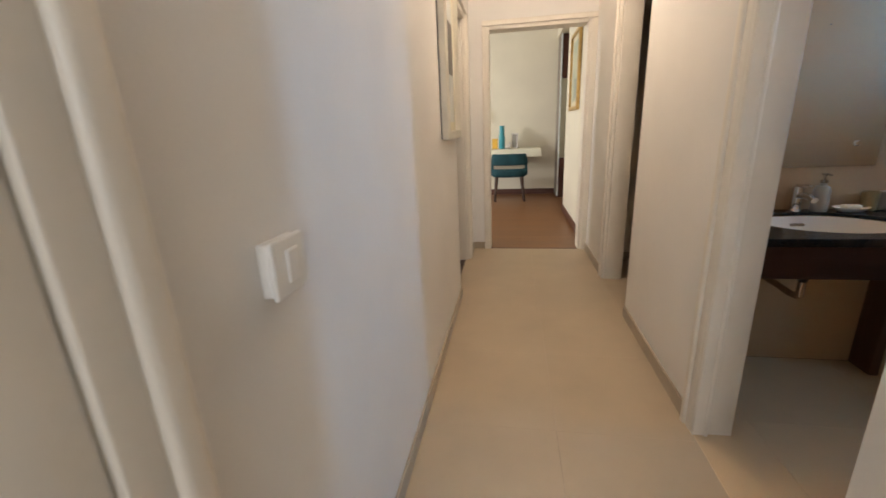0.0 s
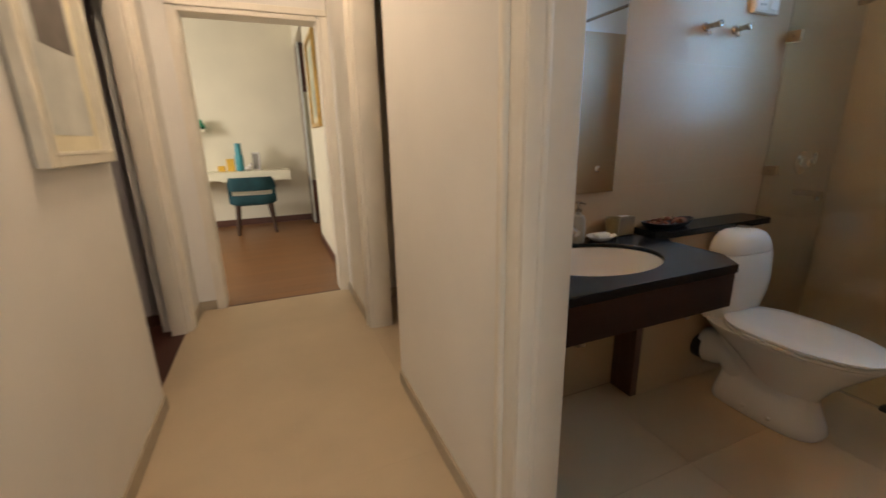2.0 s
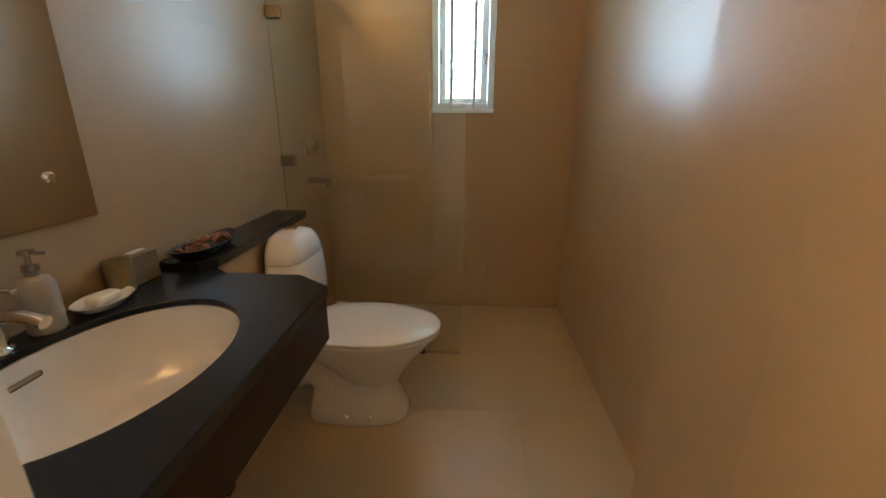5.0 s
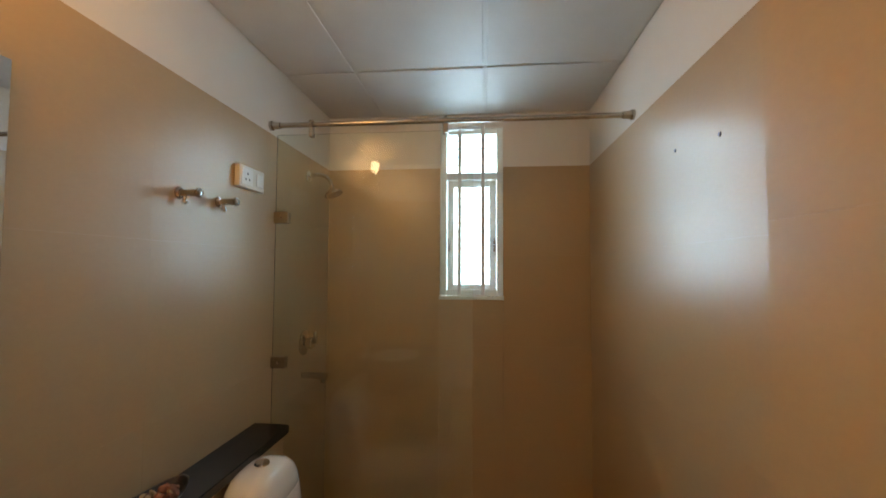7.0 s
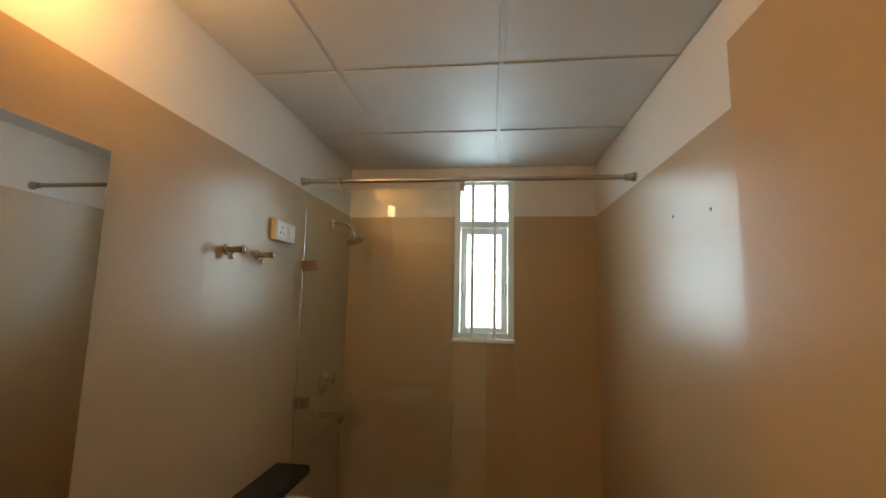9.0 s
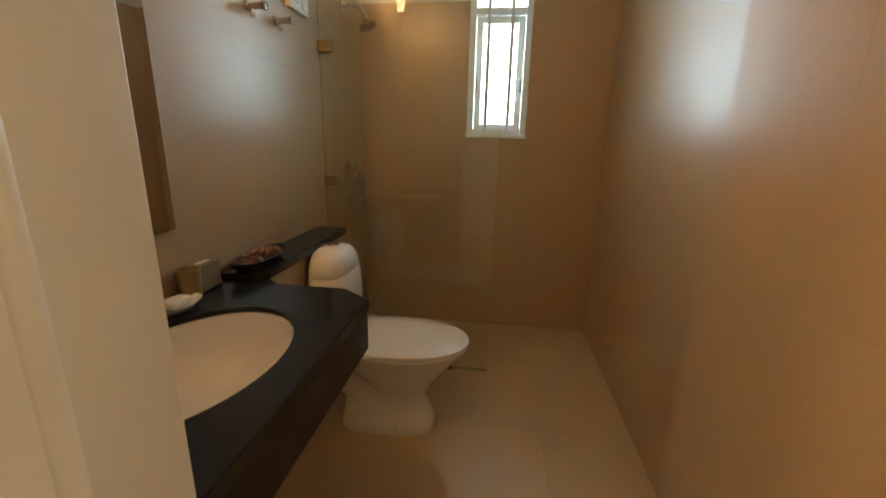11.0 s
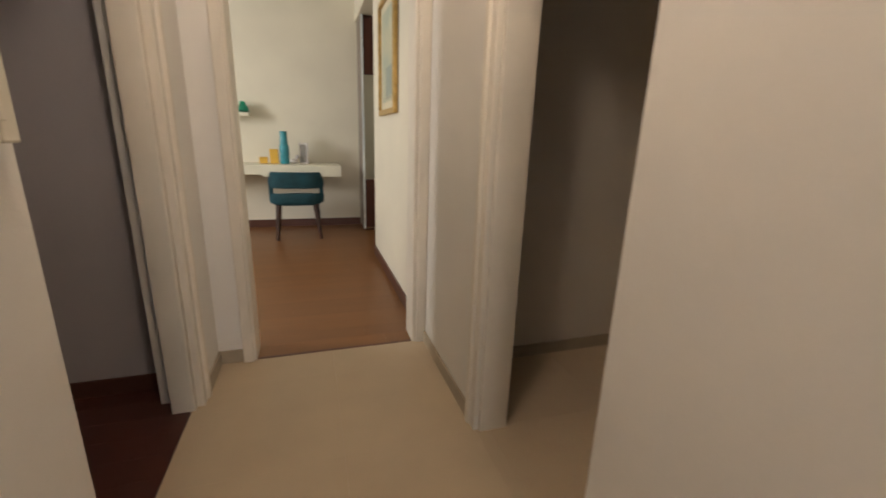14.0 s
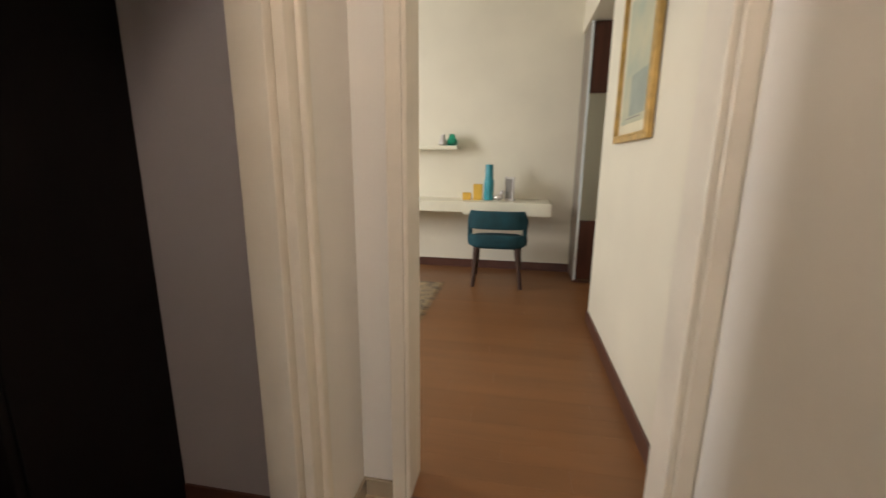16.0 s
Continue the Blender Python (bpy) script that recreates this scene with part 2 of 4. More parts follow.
def loft(rings, cap0=True, cap1=True):
    """A skin over closed rings of points, all of one count."""
    bm = bmesh.new()
    rows = [[bm.verts.new(p) for p in ring] for ring in rings]
    n = len(rows[0])
    for a, b in zip(rows, rows[1:]):
        for i in range(n):
            bm.faces.new((a[i], a[(i + 1) % n], b[(i + 1) % n], b[i]))
    if cap0:
        bm.faces.new(rows[0][::-1])
    if cap1:
        bm.faces.new(rows[-1])
    bmesh.ops.recalc_face_normals(bm, faces=bm.faces)
    return bm


def turned(profile, c=(0, 0, 0), n=28, cap=True):
    """A turned body: (radius, height) pairs round a vertical axis at c."""
    return loft([[(c[0] + r * math.cos(2 * math.pi * i / n), c[1] + r * math.sin(2 * math.pi * i / n), c[2] + z)
                  for i in range(n)] for r, z in profile], cap, cap)


def prism(outline, z0, z1, bevel=0.0):
    bm = loft([[(x, y, z) for x, y in outline] for z in (z0, z1)])
    if bevel:
        es = [e for e in bm.edges if abs(e.verts[0].co.z - e.verts[1].co.z) < 1e-6]
        bmesh.ops.bevel(bm, geom=es, offset=bevel, segments=2, affect="EDGES", profile=0.5)
    return bm


def sweep(points, r, n=14):
    """A bent pipe along points."""
    pts = [Vector(p) for p in points]
    rings = []
    for i, p in enumerate(pts):
        d = (pts[min(i + 1, len(pts) - 1)] - pts[max(i - 1, 0)]).normalized()
        q = d.to_track_quat("Z", "Y")
        rings.append([p + q @ Vector((r * math.cos(2 * math.pi * k / n), r * math.sin(2 * math.pi * k / n), 0)) for k in range(n)])
    return loft(rings)


def mesh_of(name, bm, material, smooth=False):
    me = bpy.data.meshes.new(name)
    bm.to_mesh(me)
    bm.free()
    me.materials.append(material)
    if smooth:
        me.polygons.foreach_set("use_smooth", [True] * len(me.polygons))
        me.set_sharp_from_angle(angle=radians(38))
    return me


def part(name, bm, material, parent, label="", smooth=False):
    ob = new(name, mesh_of(name, bm, material, smooth))
    ob.parent = parent
    if label:
        tagged(ob, label)
    return ob


def thing(name, label, category, group="", at=(0, 0, 0)):
    ob = tagged(new(name), label, category, group)
    ob.location = at
    ob.empty_display_size = 0.05
    return ob


def solid(name, bm, material, label, category, smooth=False, group="", kind=""):
    return tagged(new(name, mesh_of(name, bm, material, smooth)), label, category, group, kind)


def setting(name, bm, material, label="", category=""):
    return solid(name, bm, material, label, category or name.split("_")[0], kind="structure")


PIECES = {}


def piece(name, size, at, material, parent, bevel=0.0002):
    """One tile or plank; alike ones share their mesh."""
    key = (name, material.name, tuple(round(s, 4) for s in size))
    if key not in PIECES:
        bm = bmesh.new()
        sx, sy, sz = (s / 2 for s in size)
        box(bm, -sx, sx, -sy, sy, -sz, sz, bevel, 1)
        PIECES[key] = mesh_of(name, bm, material)
    ob = new(name, PIECES[key])
    ob.parent = parent
    ob.location = at
    return ob


def cuts(a, b, first, step):
    """Joint lines between a and b, one of which lies at first."""
    k = math.ceil((a - first) / step + 1e-6)
    out = [a]
    while first + k * step < b - 1e-6:
        out.append(first + k * step)
        k += 1
    return [v for i, v in enumerate(out) if i == 0 or v - out[i - 1] > 0.02] + [b]


# ---- setting: walls, floors, ceilings ----
H, HB, HC = 2.98, 2.335, 2.72   # bedroom, bathroom and corridor ceilings
TT = 2.018                      # top of the bathroom tiles

wall_left = setting("wall_left", boxes((-0.2, 0, 0.54, 3.128, 0, HC), (-0.2, 0, -2.6, -0.40, 0, HC), (-0.2, 0, -0.40, 0.54, 2.12, HC),
                                       (-0.2, -0.02, 4.09, 4.4, 0, HC), (-0.2, -0.001, 3.128, 4.09, 2.12, HC)),
                    WALL, "cream painted corridor wall with a switch and a picture")
wall_right = setting("wall_right", boxes((1.1, 1.22, 1.86, 2.876, 0, HC), (1.1, 1.22, -2.6, 1.126, 0, HC), (1.1, 1.22, 1.126, 1.86, 2.069, HC),
                                         (1.1, 1.25, 3.62, 4.4, 0, HC), (1.101, 1.25, 2.876, 3.62, 2.12, HC)),
                     WALL, "cream painted corridor wall with the bathroom doorway")
wall_end = setting("wall_end", boxes((-0.75, 0.13, 4.4, 4.55, 0, H), (1.03, 1.25, 4.4, 4.55, 0, H), (0.13, 1.03, 4.4, 4.55, 2.115, H)),
                   WALL, "cream wall round the bedroom doorway")
# unseen end wall, added to hold the hall light's window
wall_behind = setting("wall_behind", boxes((-0.2, 0.2, -2.75, -2.6, 0, HC), (1.6, 2.0, -2.75, -2.6, 0, HC), (0.2, 1.6, -2.75, -2.6, 2.36, HC),
                                           (0.2, 1.6, -2.75, -2.6, 0, 0.85)), WALL, "cream wall with a wide window, added behind the camera")
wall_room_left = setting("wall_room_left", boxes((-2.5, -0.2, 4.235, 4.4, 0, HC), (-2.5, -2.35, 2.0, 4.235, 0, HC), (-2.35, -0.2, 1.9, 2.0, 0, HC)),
                         LILAC, "pale lilac-grey wall, coloured darker for the unlit side room")
wall_side_south = setting("wall_side_south", boxes((-1.6, -1.45, -0.6, 0.75, 0, HC), (-1.45, -0.2, 0.65, 0.75, 0, HC), (-1.45, -0.2, -0.6, -0.5, 0, HC)),
                          WALL, "cream walls of a side lobby")
# same cream walls as the corridor; their dimness is in the colour
wall_lobby = setting("wall_lobby", boxes((1.25, 2.8, 4.065, 4.3, 0, HC), (2.66, 2.8, 2.6, 4.065, 0, HC)), SHADED_CREAM,
                     "cream wall of the side passage, coloured darker as unlit")
wall_bedroom_back = setting("wall_bedroom_back", boxes((-3.2, 2.6, 7.9, 8.05, 0, H)), BEDWALL, "cream bedroom wall behind the desk")
wall_bedroom_right = setting("wall_bedroom_right", boxes((1.1, 1.25, 4.55, 6.36, 0, H), (1.1, 1.25, 6.36, 7.9, 2.54, H),
                                                         (2.45, 2.6, 6.2, 7.9, 0, H), (1.25, 2.6, 6.2, 6.35, 0, H), (1.25, 2.45, 6.35, 7.9, 2.54, 2.60)),
                             BEDWALL, "cream bedroom wall that ends at a dressing niche")
wall_bedroom_left = setting("wall_bedroom_left", boxes((-3.2, -3.05, 4.4, 5.0, 0, H), (-3.2, -3.05, 6.2, 7.9, 0, H), (-3.2, -3.05, 5.0, 6.2, 2.45, H),
                                                       (-3.2, -3.05, 5.0, 6.2, 0, 1.0), (-3.05, -0.75, 4.4, 4.55, 0, H)),
                            BEDWALL, "cream bedroom wall with the window")

# bathroom shell: painted above the tiles, a backing for the tiles below
bath_n = setting("wall_bath_north", boxes((1.22, 3.9, 2.428, 2.6, TT, HB + 0.3)), WALL, "cream band above taupe wall tiles")
bath_s = setting("wall_bath_south", boxes((1.933, 3.9, 0.75, 0.894, TT, HB + 0.3), (1.22, 1.933, 0.75, 1.058, TT, HB + 0.3)), WALL,
                 "cream band above taupe wall tiles")
bath_e = setting("wall_bath_east", boxes((3.638, 3.80, 0.894, 1.384, TT, HB + 0.3), (3.638, 3.80, 1.75, 2.428, TT, HB + 0.3),
                                         (3.638, 3.80, 1.384, 1.75, 2.26, HB + 0.3)), WALL, "cream band beside the bathroom window")
bath_w = setting("wall_bath_west", boxes((1.2202, 1.232, 1.86, 2.428, TT, HB), (1.2202, 1.232, 1.058, 1.86, 2.10, HB)), WALL,
                 "cream band above the bathroom doorway")
back_n = setting("wall_bath_north_tiled", boxes((1.22, 3.9, 2.4295, 2.6, 0, TT - 0.001)), BGROUT, "glossy taupe tiles with thin joints", "tiled wall")
back_s = setting("wall_bath_south_tiled", boxes((1.932, 3.9, 0.75, 0.8925, 0, TT - 0.001), (1.2205, 1.9245, 0.75, 1.0565, 0, TT - 0.001)), BGROUT,
                 "glossy taupe tiles with thin joints", "tiled wall")
back_e = setting("wall_bath_east_tiled", boxes((3.6395, 3.80, 0.8925, 1.384, 0, TT - 0.001), (3.6395, 3.80, 1.75, 2.4295, 0, TT - 0.001),
                                               (3.6395, 3.80, 1.384, 1.75, 0, 1.262)), BGROUT, "glossy taupe tiles round the window", "tiled wall")
back_w = setting("wall_bath_west_tiled", boxes((1.2203, 1.2265, 1.87, 2.4295, 0, TT - 0.001)), BGROUT, "glossy taupe tiles beside the door", "tiled wall")

# ceilings, one mesh each
setting("ceiling_corridor", boxes((-0.2, 2.8, -2.75, 4.4, HC, HC + 0.1)), CEIL, "plain cream ceiling", "ceiling")
setting("ceiling_side_rooms", boxes((-2.5, -0.2, -2.75, 4.4, HC, HC + 0.1)), CEIL, "plain cream ceiling", "ceiling")
setting("ceiling_bedroom", boxes((-3.2, 2.6, 4.4, 8.05, H, H + 0.1)), CEIL, "plain white bedroom ceiling", "ceiling")
bm = boxes((1.22, 3.64, 0.88, 2.43, HB + 0.004, HB + 0.05))
xs, ys = [1.232, 1.895, 2.487, 3.06, 3.637], [0.896, 1.49, 2.083, 2.427]
for xa, xb in zip(xs, xs[1:]):
    for ya, yb in zip(ys, ys[1:]):
        sag = 0.002 * random.random()
        box(bm, xa + 0.009, xb - 0.009, ya + 0.009, yb - 0.009, HB - sag, HB + 0.0035, 0.0015, 1)
setting("ceiling_bath", bm, PANEL, "off-white ceiling panels with open joints", "ceiling")

# floors: a dark bed under the pieces
floor_corridor = setting("floor_corridor", boxes((-0.062, 1.1, -2.75, 4.4, -0.06, -0.010), (1.1, 2.66, 2.6, 4.15, -0.06, -0.010), (-1.45, -0.062, -2.75, 0.65, -0.06, -0.010),
                                                 (1.1, 2.0, -2.75, -2.6, -0.06, -0.01)),
                         GROUT, "cream-beige polished floor tiles", "tiled floor")
floor_bath = setting("floor_bath", boxes((1.1, 3.64, 0.89, 2.43, -0.06, -0.0105)), BGROUT, "beige matt floor tiles", "tiled floor")
floor_bedroom = setting("floor_bedroom", boxes((-3.05, 2.45, 4.4, 7.9, -0.06, -0.010)), PLANK, "red-brown laminate plank floor", "wooden floor")
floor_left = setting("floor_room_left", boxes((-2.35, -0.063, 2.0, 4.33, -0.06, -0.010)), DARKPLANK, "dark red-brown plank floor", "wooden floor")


# skirtings
def skirting(name, rows, material, label):
    setting(name, boxes(*rows, bevel=0.003), material, label, "skirting")


skirting("baseboard_corridor", [(0.0, 0.012, 0.638, 3.126, -0.004, 0.07), (1.088, 1.1, 1.90, 2.872, -0.004, 0.07), (1.088, 1.1, 3.66, 4.37, -0.004, 0.07),
                                (-0.02, -0.008, 4.13, 4.4, -0.004, 0.07), (-0.008, 0.10, 4.386, 4.398, -0.004, 0.07), (1.088, 1.1, -2.6, 1.10, -0.004, 0.07)],
         SKIRT, "beige stone skirting along the corridor")
skirting("baseboard_lobby", [(1.25, 2.66, 4.053, 4.065, -0.004, 0.07), (2.648, 2.66, 2.6, 4.053, -0.004, 0.07)], SKIRT, "dull stone skirting")
skirting("baseboard_bedroom", [(-3.05, 1.12, 7.885, 7.9, -0.004, 0.095), (1.086, 1.1, 4.56, 6.36, -0.004, 0.095)], DARKSKIRT, "dark brown wooden skirting")
skirting("baseboard_room_left", [(-0.645, -0.2, 4.223, 4.235, -0.004, 0.08)], DARKSKIRT, "dark brown wooden skirting")


# door frames: a lining, a stop and a moulded architrave
def side_frame(label, rows, head):
    root = thing("door_frame", label, "door frame")
    for n, r in rows:
        bm = bmesh.new()
        box(bm, *r, bevel={"outer_bead": 0.012, "bead": 0.007}.get(n, 0.003), seg=4)
        part(n, bm, FRAME, root, smooth=True)
    part("head", boxes(head, bevel=0.005), FRAME, root)
    return root


side_frame("cream painted frame of the side passage", [("jamb", (1.115, 1.24, 3.545, 3.6205, -0.009, 2.115)), ("architrave", (1.090, 1.114, 3.56, 3.605, -0.009, 2.15)), ("outer_bead", (1.079, 1.114, 3.6052, 3.645, -0.009, 2.15))],
           (1.10, 1.24, 2.878, 3.544, 2.07, 2.118))
side_frame("cream painted frame of the side room doorway", [("jamb", (-0.135, -0.045, 4.0, 4.0905, -0.009, 2.115)), ("architrave", (-0.044, -0.014, 4.03, 4.08, -0.009, 2.15)), ("outer_bead", (-0.044, -0.002, 4.0802, 4.125, -0.009, 2.15))],
           (-0.135, -0.02, 3.13, 3.999, 2.07, 2.118))
side_frame("cream painted door frame beside the switch", [("jamb", (-0.15, 0.006, 0.47, 0.5405, -0.009, 2.115)), ("architrave", (-0.003, 0.016, 0.545, 0.592, -0.009, 2.15)), ("outer_bead", (-0.003, 0.030, 0.5922, 0.636, -0.009, 2.15)),
                                                          ("jamb", (-0.15, 0.006, -0.399, -0.33, -0.009, 2.115))],
           (-0.15, 0.006, -0.329, 0.469, 2.07, 2.118))
side_frame("cream painted bathroom door frame with rounded edges",
           [("jamb", (1.090, 1.237, 1.795, 1.842, -0.009, 2.07)), ("stop", (1.092, 1.133, 1.787, 1.7945, -0.009, 2.027)), ("bead", (1.130, 1.147, 1.780, 1.7948, -0.009, 2.027)), ("architrave", (1.089, 1.12, 1.812, 1.852, -0.009, 2.12)), ("outer_bead", (1.078, 1.12, 1.8522, 1.888, -0.009, 2.12)), ("jamb", (1.135, 1.237, 1.092, 1.140, -0.009, 2.07))],
           (1.090, 1.237, 1.1405, 1.7945, 2.028, 2.069))
bed_frame = thing("door_frame", "cream painted bedroom door frame with stepped moulding", "door frame")
for n, r in (("jamb", (0.135, 0.163, 4.386, 4.556, -0.009, 2.06)), ("jamb", (1.022, 1.06, 4.386, 4.556, -0.009, 2.06)),
             ("architrave", (0.10, 0.150, 4.372, 4.3995, -0.009, 2.075)), ("architrave", (1.046, 1.102, 4.372, 4.3995, -0.009, 2.075)),
             ("head", (0.164, 1.021, 4.386, 4.556, 2.045, 2.085)), ("head_architrave", (0.10, 1.0985, 4.370, 4.3995, 2.077, 2.122))):
    part(n, boxes(r, bevel=0.006), FRAME, bed_frame)
setting("threshold_bedroom", boxes((0.164, 1.022, 4.392, 4.41, -0.012, 0.003), bevel=0.001), DARKSKIRT, "dark threshold strip", "threshold")
setting("threshold_bath", boxes((1.095, 1.232, 1.146, 1.802, -0.012, 0.0015), bevel=0.001), BFLOOR, "stone threshold", "threshold")

# ---- bathroom window ----
win = tagged(new("window_1"), "tall narrow white window with two upright bars and louvres", "window", kind="structure")
Y0, Y1, Z0, Z1 = 1.384, 1.75, 1.262, 2.262


def ring(x0, x1, y0, y1, z0, z1, w, bevel=0.003):
    return boxes((x0, x1, y0, y0 + w, z0, z1), (x0, x1, y1 - w, y1, z0, z1), (x0, x1, y0 + w, y1 - w, z0, z0 + w),
                 (x0, x1, y0 + w, y1 - w, z1 - w, z1), bevel=bevel)


part("window_frame", ring(3.655, 3.72, Y0, Y1, Z0 + 0.012, Z1, 0.036), WINFRAME, win)
part("transom", boxes((3.655, 3.72, Y0 + 0.036, Y1 - 0.036, 1.955, 1.995), bevel=0.004), WINFRAME, win)
sash = part("casement", ring(3.675, 3.71, Y0 + 0.04, Y1 - 0.04, 1.302, 1.952, 0.038), WINFRAME, win)
part("pane", boxes((3.690, 3.694, Y0 + 0.078, Y1 - 0.078, 1.34, 1.914)), PANE, sash).visible_shadow = False
for y in (Y0 + 0.05, Y1 - 0.05):
    part("casement_latch", boxes((3.655, 3.676, y - 0.006, y + 0.006, 1.53, 1.60), (3.640, 3.656, y - 0.004, y + 0.004, 1.57, 1.61), bevel=0.002), STEEL, win, "small steel latch")
part("pane", boxes((3.690, 3.694, Y0 + 0.036, Y1 - 0.036, 1.995, 2.226)), PANE, win).visible_shadow = False
part("window_sill", boxes((3.616, 3.655, Y0 - 0.004, Y1 + 0.004, Z0 - 0.008, Z0 + 0.012), bevel=0.003), WINFRAME, win, "white painted sill")
part("reveal", boxes((3.6405, 3.80, Y0 + 0.0005, Y0 + 0.006, Z0 + 0.012, Z1), (3.6405, 3.80, Y1 - 0.006, Y1 - 0.0005, Z0 + 0.012, Z1)), WINFRAME, win)
for y in (1.500, 1.636):
    part("security_bar", boxes((3.634, 3.646, y - 0.010, y + 0.010, Z0 + 0.012, Z1 + 0.02), bevel=0.003), BAR, win, "upright bar, lightened in colour for window glare")
for z in (1.276, 2.268):
    part("bar_fixing", boxes((3.628, 3.640, 1.49, 1.65, z - 0.006, z + 0.006), bevel=0.002), BAR, win)
lv = mesh_of("louvre_slat", boxes((-0.014, 0.014, -0.178, 0.178, -0.0014, 0.0014)), LOUVRE)
for i in range(19):
    s = new("louvre_slat", lv)
    s.parent = win
    s.location, s.rotation_euler = (3.755, 1.567, 1.30 + 0.051 * i), (0, radians(4), 0)

# ---- bathroom things ----
# vanity: worktop with a chamfered corner, ledge along the wall, apron, basin
CX, CY, RX, RY, ZT = 1.655, 2.157, 0.262, 0.189, 0.787
TRX, TRY = 1.575, 2.11   # waste pipe
vanity = thing("vanity_worktop", "black granite worktop with an oval cut-out and clipped corner", "worktop")
n = 64
oval = [(CX + RX * math.cos(2 * math.pi * i / n), CY + RY * math.sin(2 * math.pi * i / n)) for i in range(n)]


def edge_point(a):
    """Where a ray from the basin's middle leaves the worktop's outline."""
    out = [(1.2325, 1.886), (2.025, 1.886), (2.098, 1.985), (2.098, 2.20), (2.16, 2.283), (2.16, 2.419), (1.2325, 2.419)]
    d = Vector((math.cos(a), math.sin(a)))
    best = None
    for p, q in zip(out, out[1:] + out[:1]):
        px, py, ex, ey = p[0] - CX, p[1] - CY, q[0] - p[0], q[1] - p[1]
        den = d.x * ey - d.y * ex
        if abs(den) < 1e-9:
            continue
        t, u = (px * ey - py * ex) / den, (px * d.y - py * d.x) / den
        if t > 0 and -1e-6 <= u <= 1 + 1e-6 and (best is None or t < best):
            best = t
    return CX + d.x * best, CY + d.y * best


angles = sorted([2 * math.pi * i / n for i in range(n)] + [math.atan2(y - CY, x - CX) % (2 * math.pi) for x, y in
                ((1.2325, 1.886), (2.025, 1.886), (2.098, 1.985), (2.098, 2.20), (2.16, 2.283), (2.16, 2.419), (1.2325, 2.419))])
inner = [(CX + RX * math.cos(a), CY + RY * math.sin(a)) for a in angles]
outer = [edge_point(a) for a in angles]
soft = [(CX + (x - CX) * 0.993, CY + (y - CY) * 0.993) for x, y in outer]
bm = loft([[(x, y, ZT - 0.014) for x, y in inner], [(x, y, ZT - 0.002) for x, y in inner],
           [(CX + (x - CX) * 1.008, CY + (y - CY) * 1.008, ZT) for x, y in inner], [(x, y, ZT) for x, y in soft], [(x, y, ZT - 0.003) for x, y in outer],
           [(x, y, ZT - 0.03) for x, y in outer]], False, False)
rim = [v for v in bm.verts]
k = len(angles)
for i in range(k):
    a, b = rim[i], rim[(i + 1) % k]
    c, d = rim[5 * k + (i + 1) % k], rim[5 * k + i]
    bm.faces.new((a, b, c, d))
bmesh.ops.recalc_face_normals(bm, faces=bm.faces)
part("worktop_slab", bm, GRANITE, vanity)
part("apron", boxes((1.2325, 2.022, 1.890, 1.93, 0.632, ZT - 0.0305), bevel=0.003), APRON, vanity, "dark wooden apron")
part("side_apron", boxes((1.99, 2.022, 1.931, 2.27, 0.632, ZT - 0.0305), bevel=0.003), APRON, vanity, "dark wooden apron")
basin = thing("wash_basin", "white oval porcelain basin set under black granite", "basin")
prof = [(1.03, -0.0175), (1.0, -0.0175), (0.985, -0.04), (0.93, -0.10), (0.80, -0.145), (0.55, -0.168), (0.25, -0.175), (0.08, -0.176)]
bm = loft([[(CX + RX * s * math.cos(2 * math.pi * i / n), CY + RY * s * math.sin(2 * math.pi * i / n), ZT + z) for i in range(n)] for s, z in prof] +
          [[(CX + RX * s * math.cos(2 * math.pi * i / n), CY + RY * s * math.sin(2 * math.pi * i / n), ZT + z) for i in range(n)]
           for s, z in ((0.08, -0.19), (0.30, -0.19), (0.62, -0.182), (0.88, -0.155), (1.0, -0.10), (1.04, -0.045), (1.03, -0.0175))], False, False)
part("bowl", bm, PORCELAIN, basin, smooth=True)
part("waste", turned([(0.02, -0.012), (0.022, 0.002), (0.016, 0.004), (0.004, 0.002)], (CX, CY, ZT - 0.176)), CHROME, basin, "chrome waste", True)
part("overflow", boxes((CX - 0.03, CX + 0.03, CY + RY * 0.955, CY + RY * 0.965, ZT - 0.062, ZT - 0.05), bevel=0.003), STEEL, basin)
trap = thing("bottle_trap", "dull steel waste pipe under the basin", "waste trap")
part("waste_nut", turned([(0.012, -0.03), (0.022, 0.0), (0.040, 0.035), (0.042, 0.05)], (TRX, TRY, 0.562)), BLACK, trap, "dark waste nut", True)
part("tail_pipe", tube(bmesh.new(), (TRX, TRY, 0.56), (TRX, TRY, 0.475), 0.015), STEEL, trap, smooth=True)
part("outlet_pipe", sweep([(TRX, TRY, 0.49), (TRX, TRY + 0.02, 0.47), (TRX, TRY + 0.06, 0.465), (TRX, TRY + 0.15, 0.47), (TRX, 2.419, 0.47)], 0.014), STEEL, trap, smooth=True)

ledge = thing("ledge", "boxed-in pipe ledge topped with black granite", "ledge")
part("ledge_slab", prism([(2.112, 2.300), (2.165, 2.268), (2.86, 2.268), (2.872, 2.280), (2.872, 2.419), (2.112, 2.419)], ZT - 0.012, ZT + 0.018, 0.003), GRANITE, ledge)
part("ledge_box", boxes((2.10, 2.86, 2.29, 2.4195, 0.0005, ZT - 0.0125), bevel=0.001), BTILE, ledge, "taupe tiled boxing")
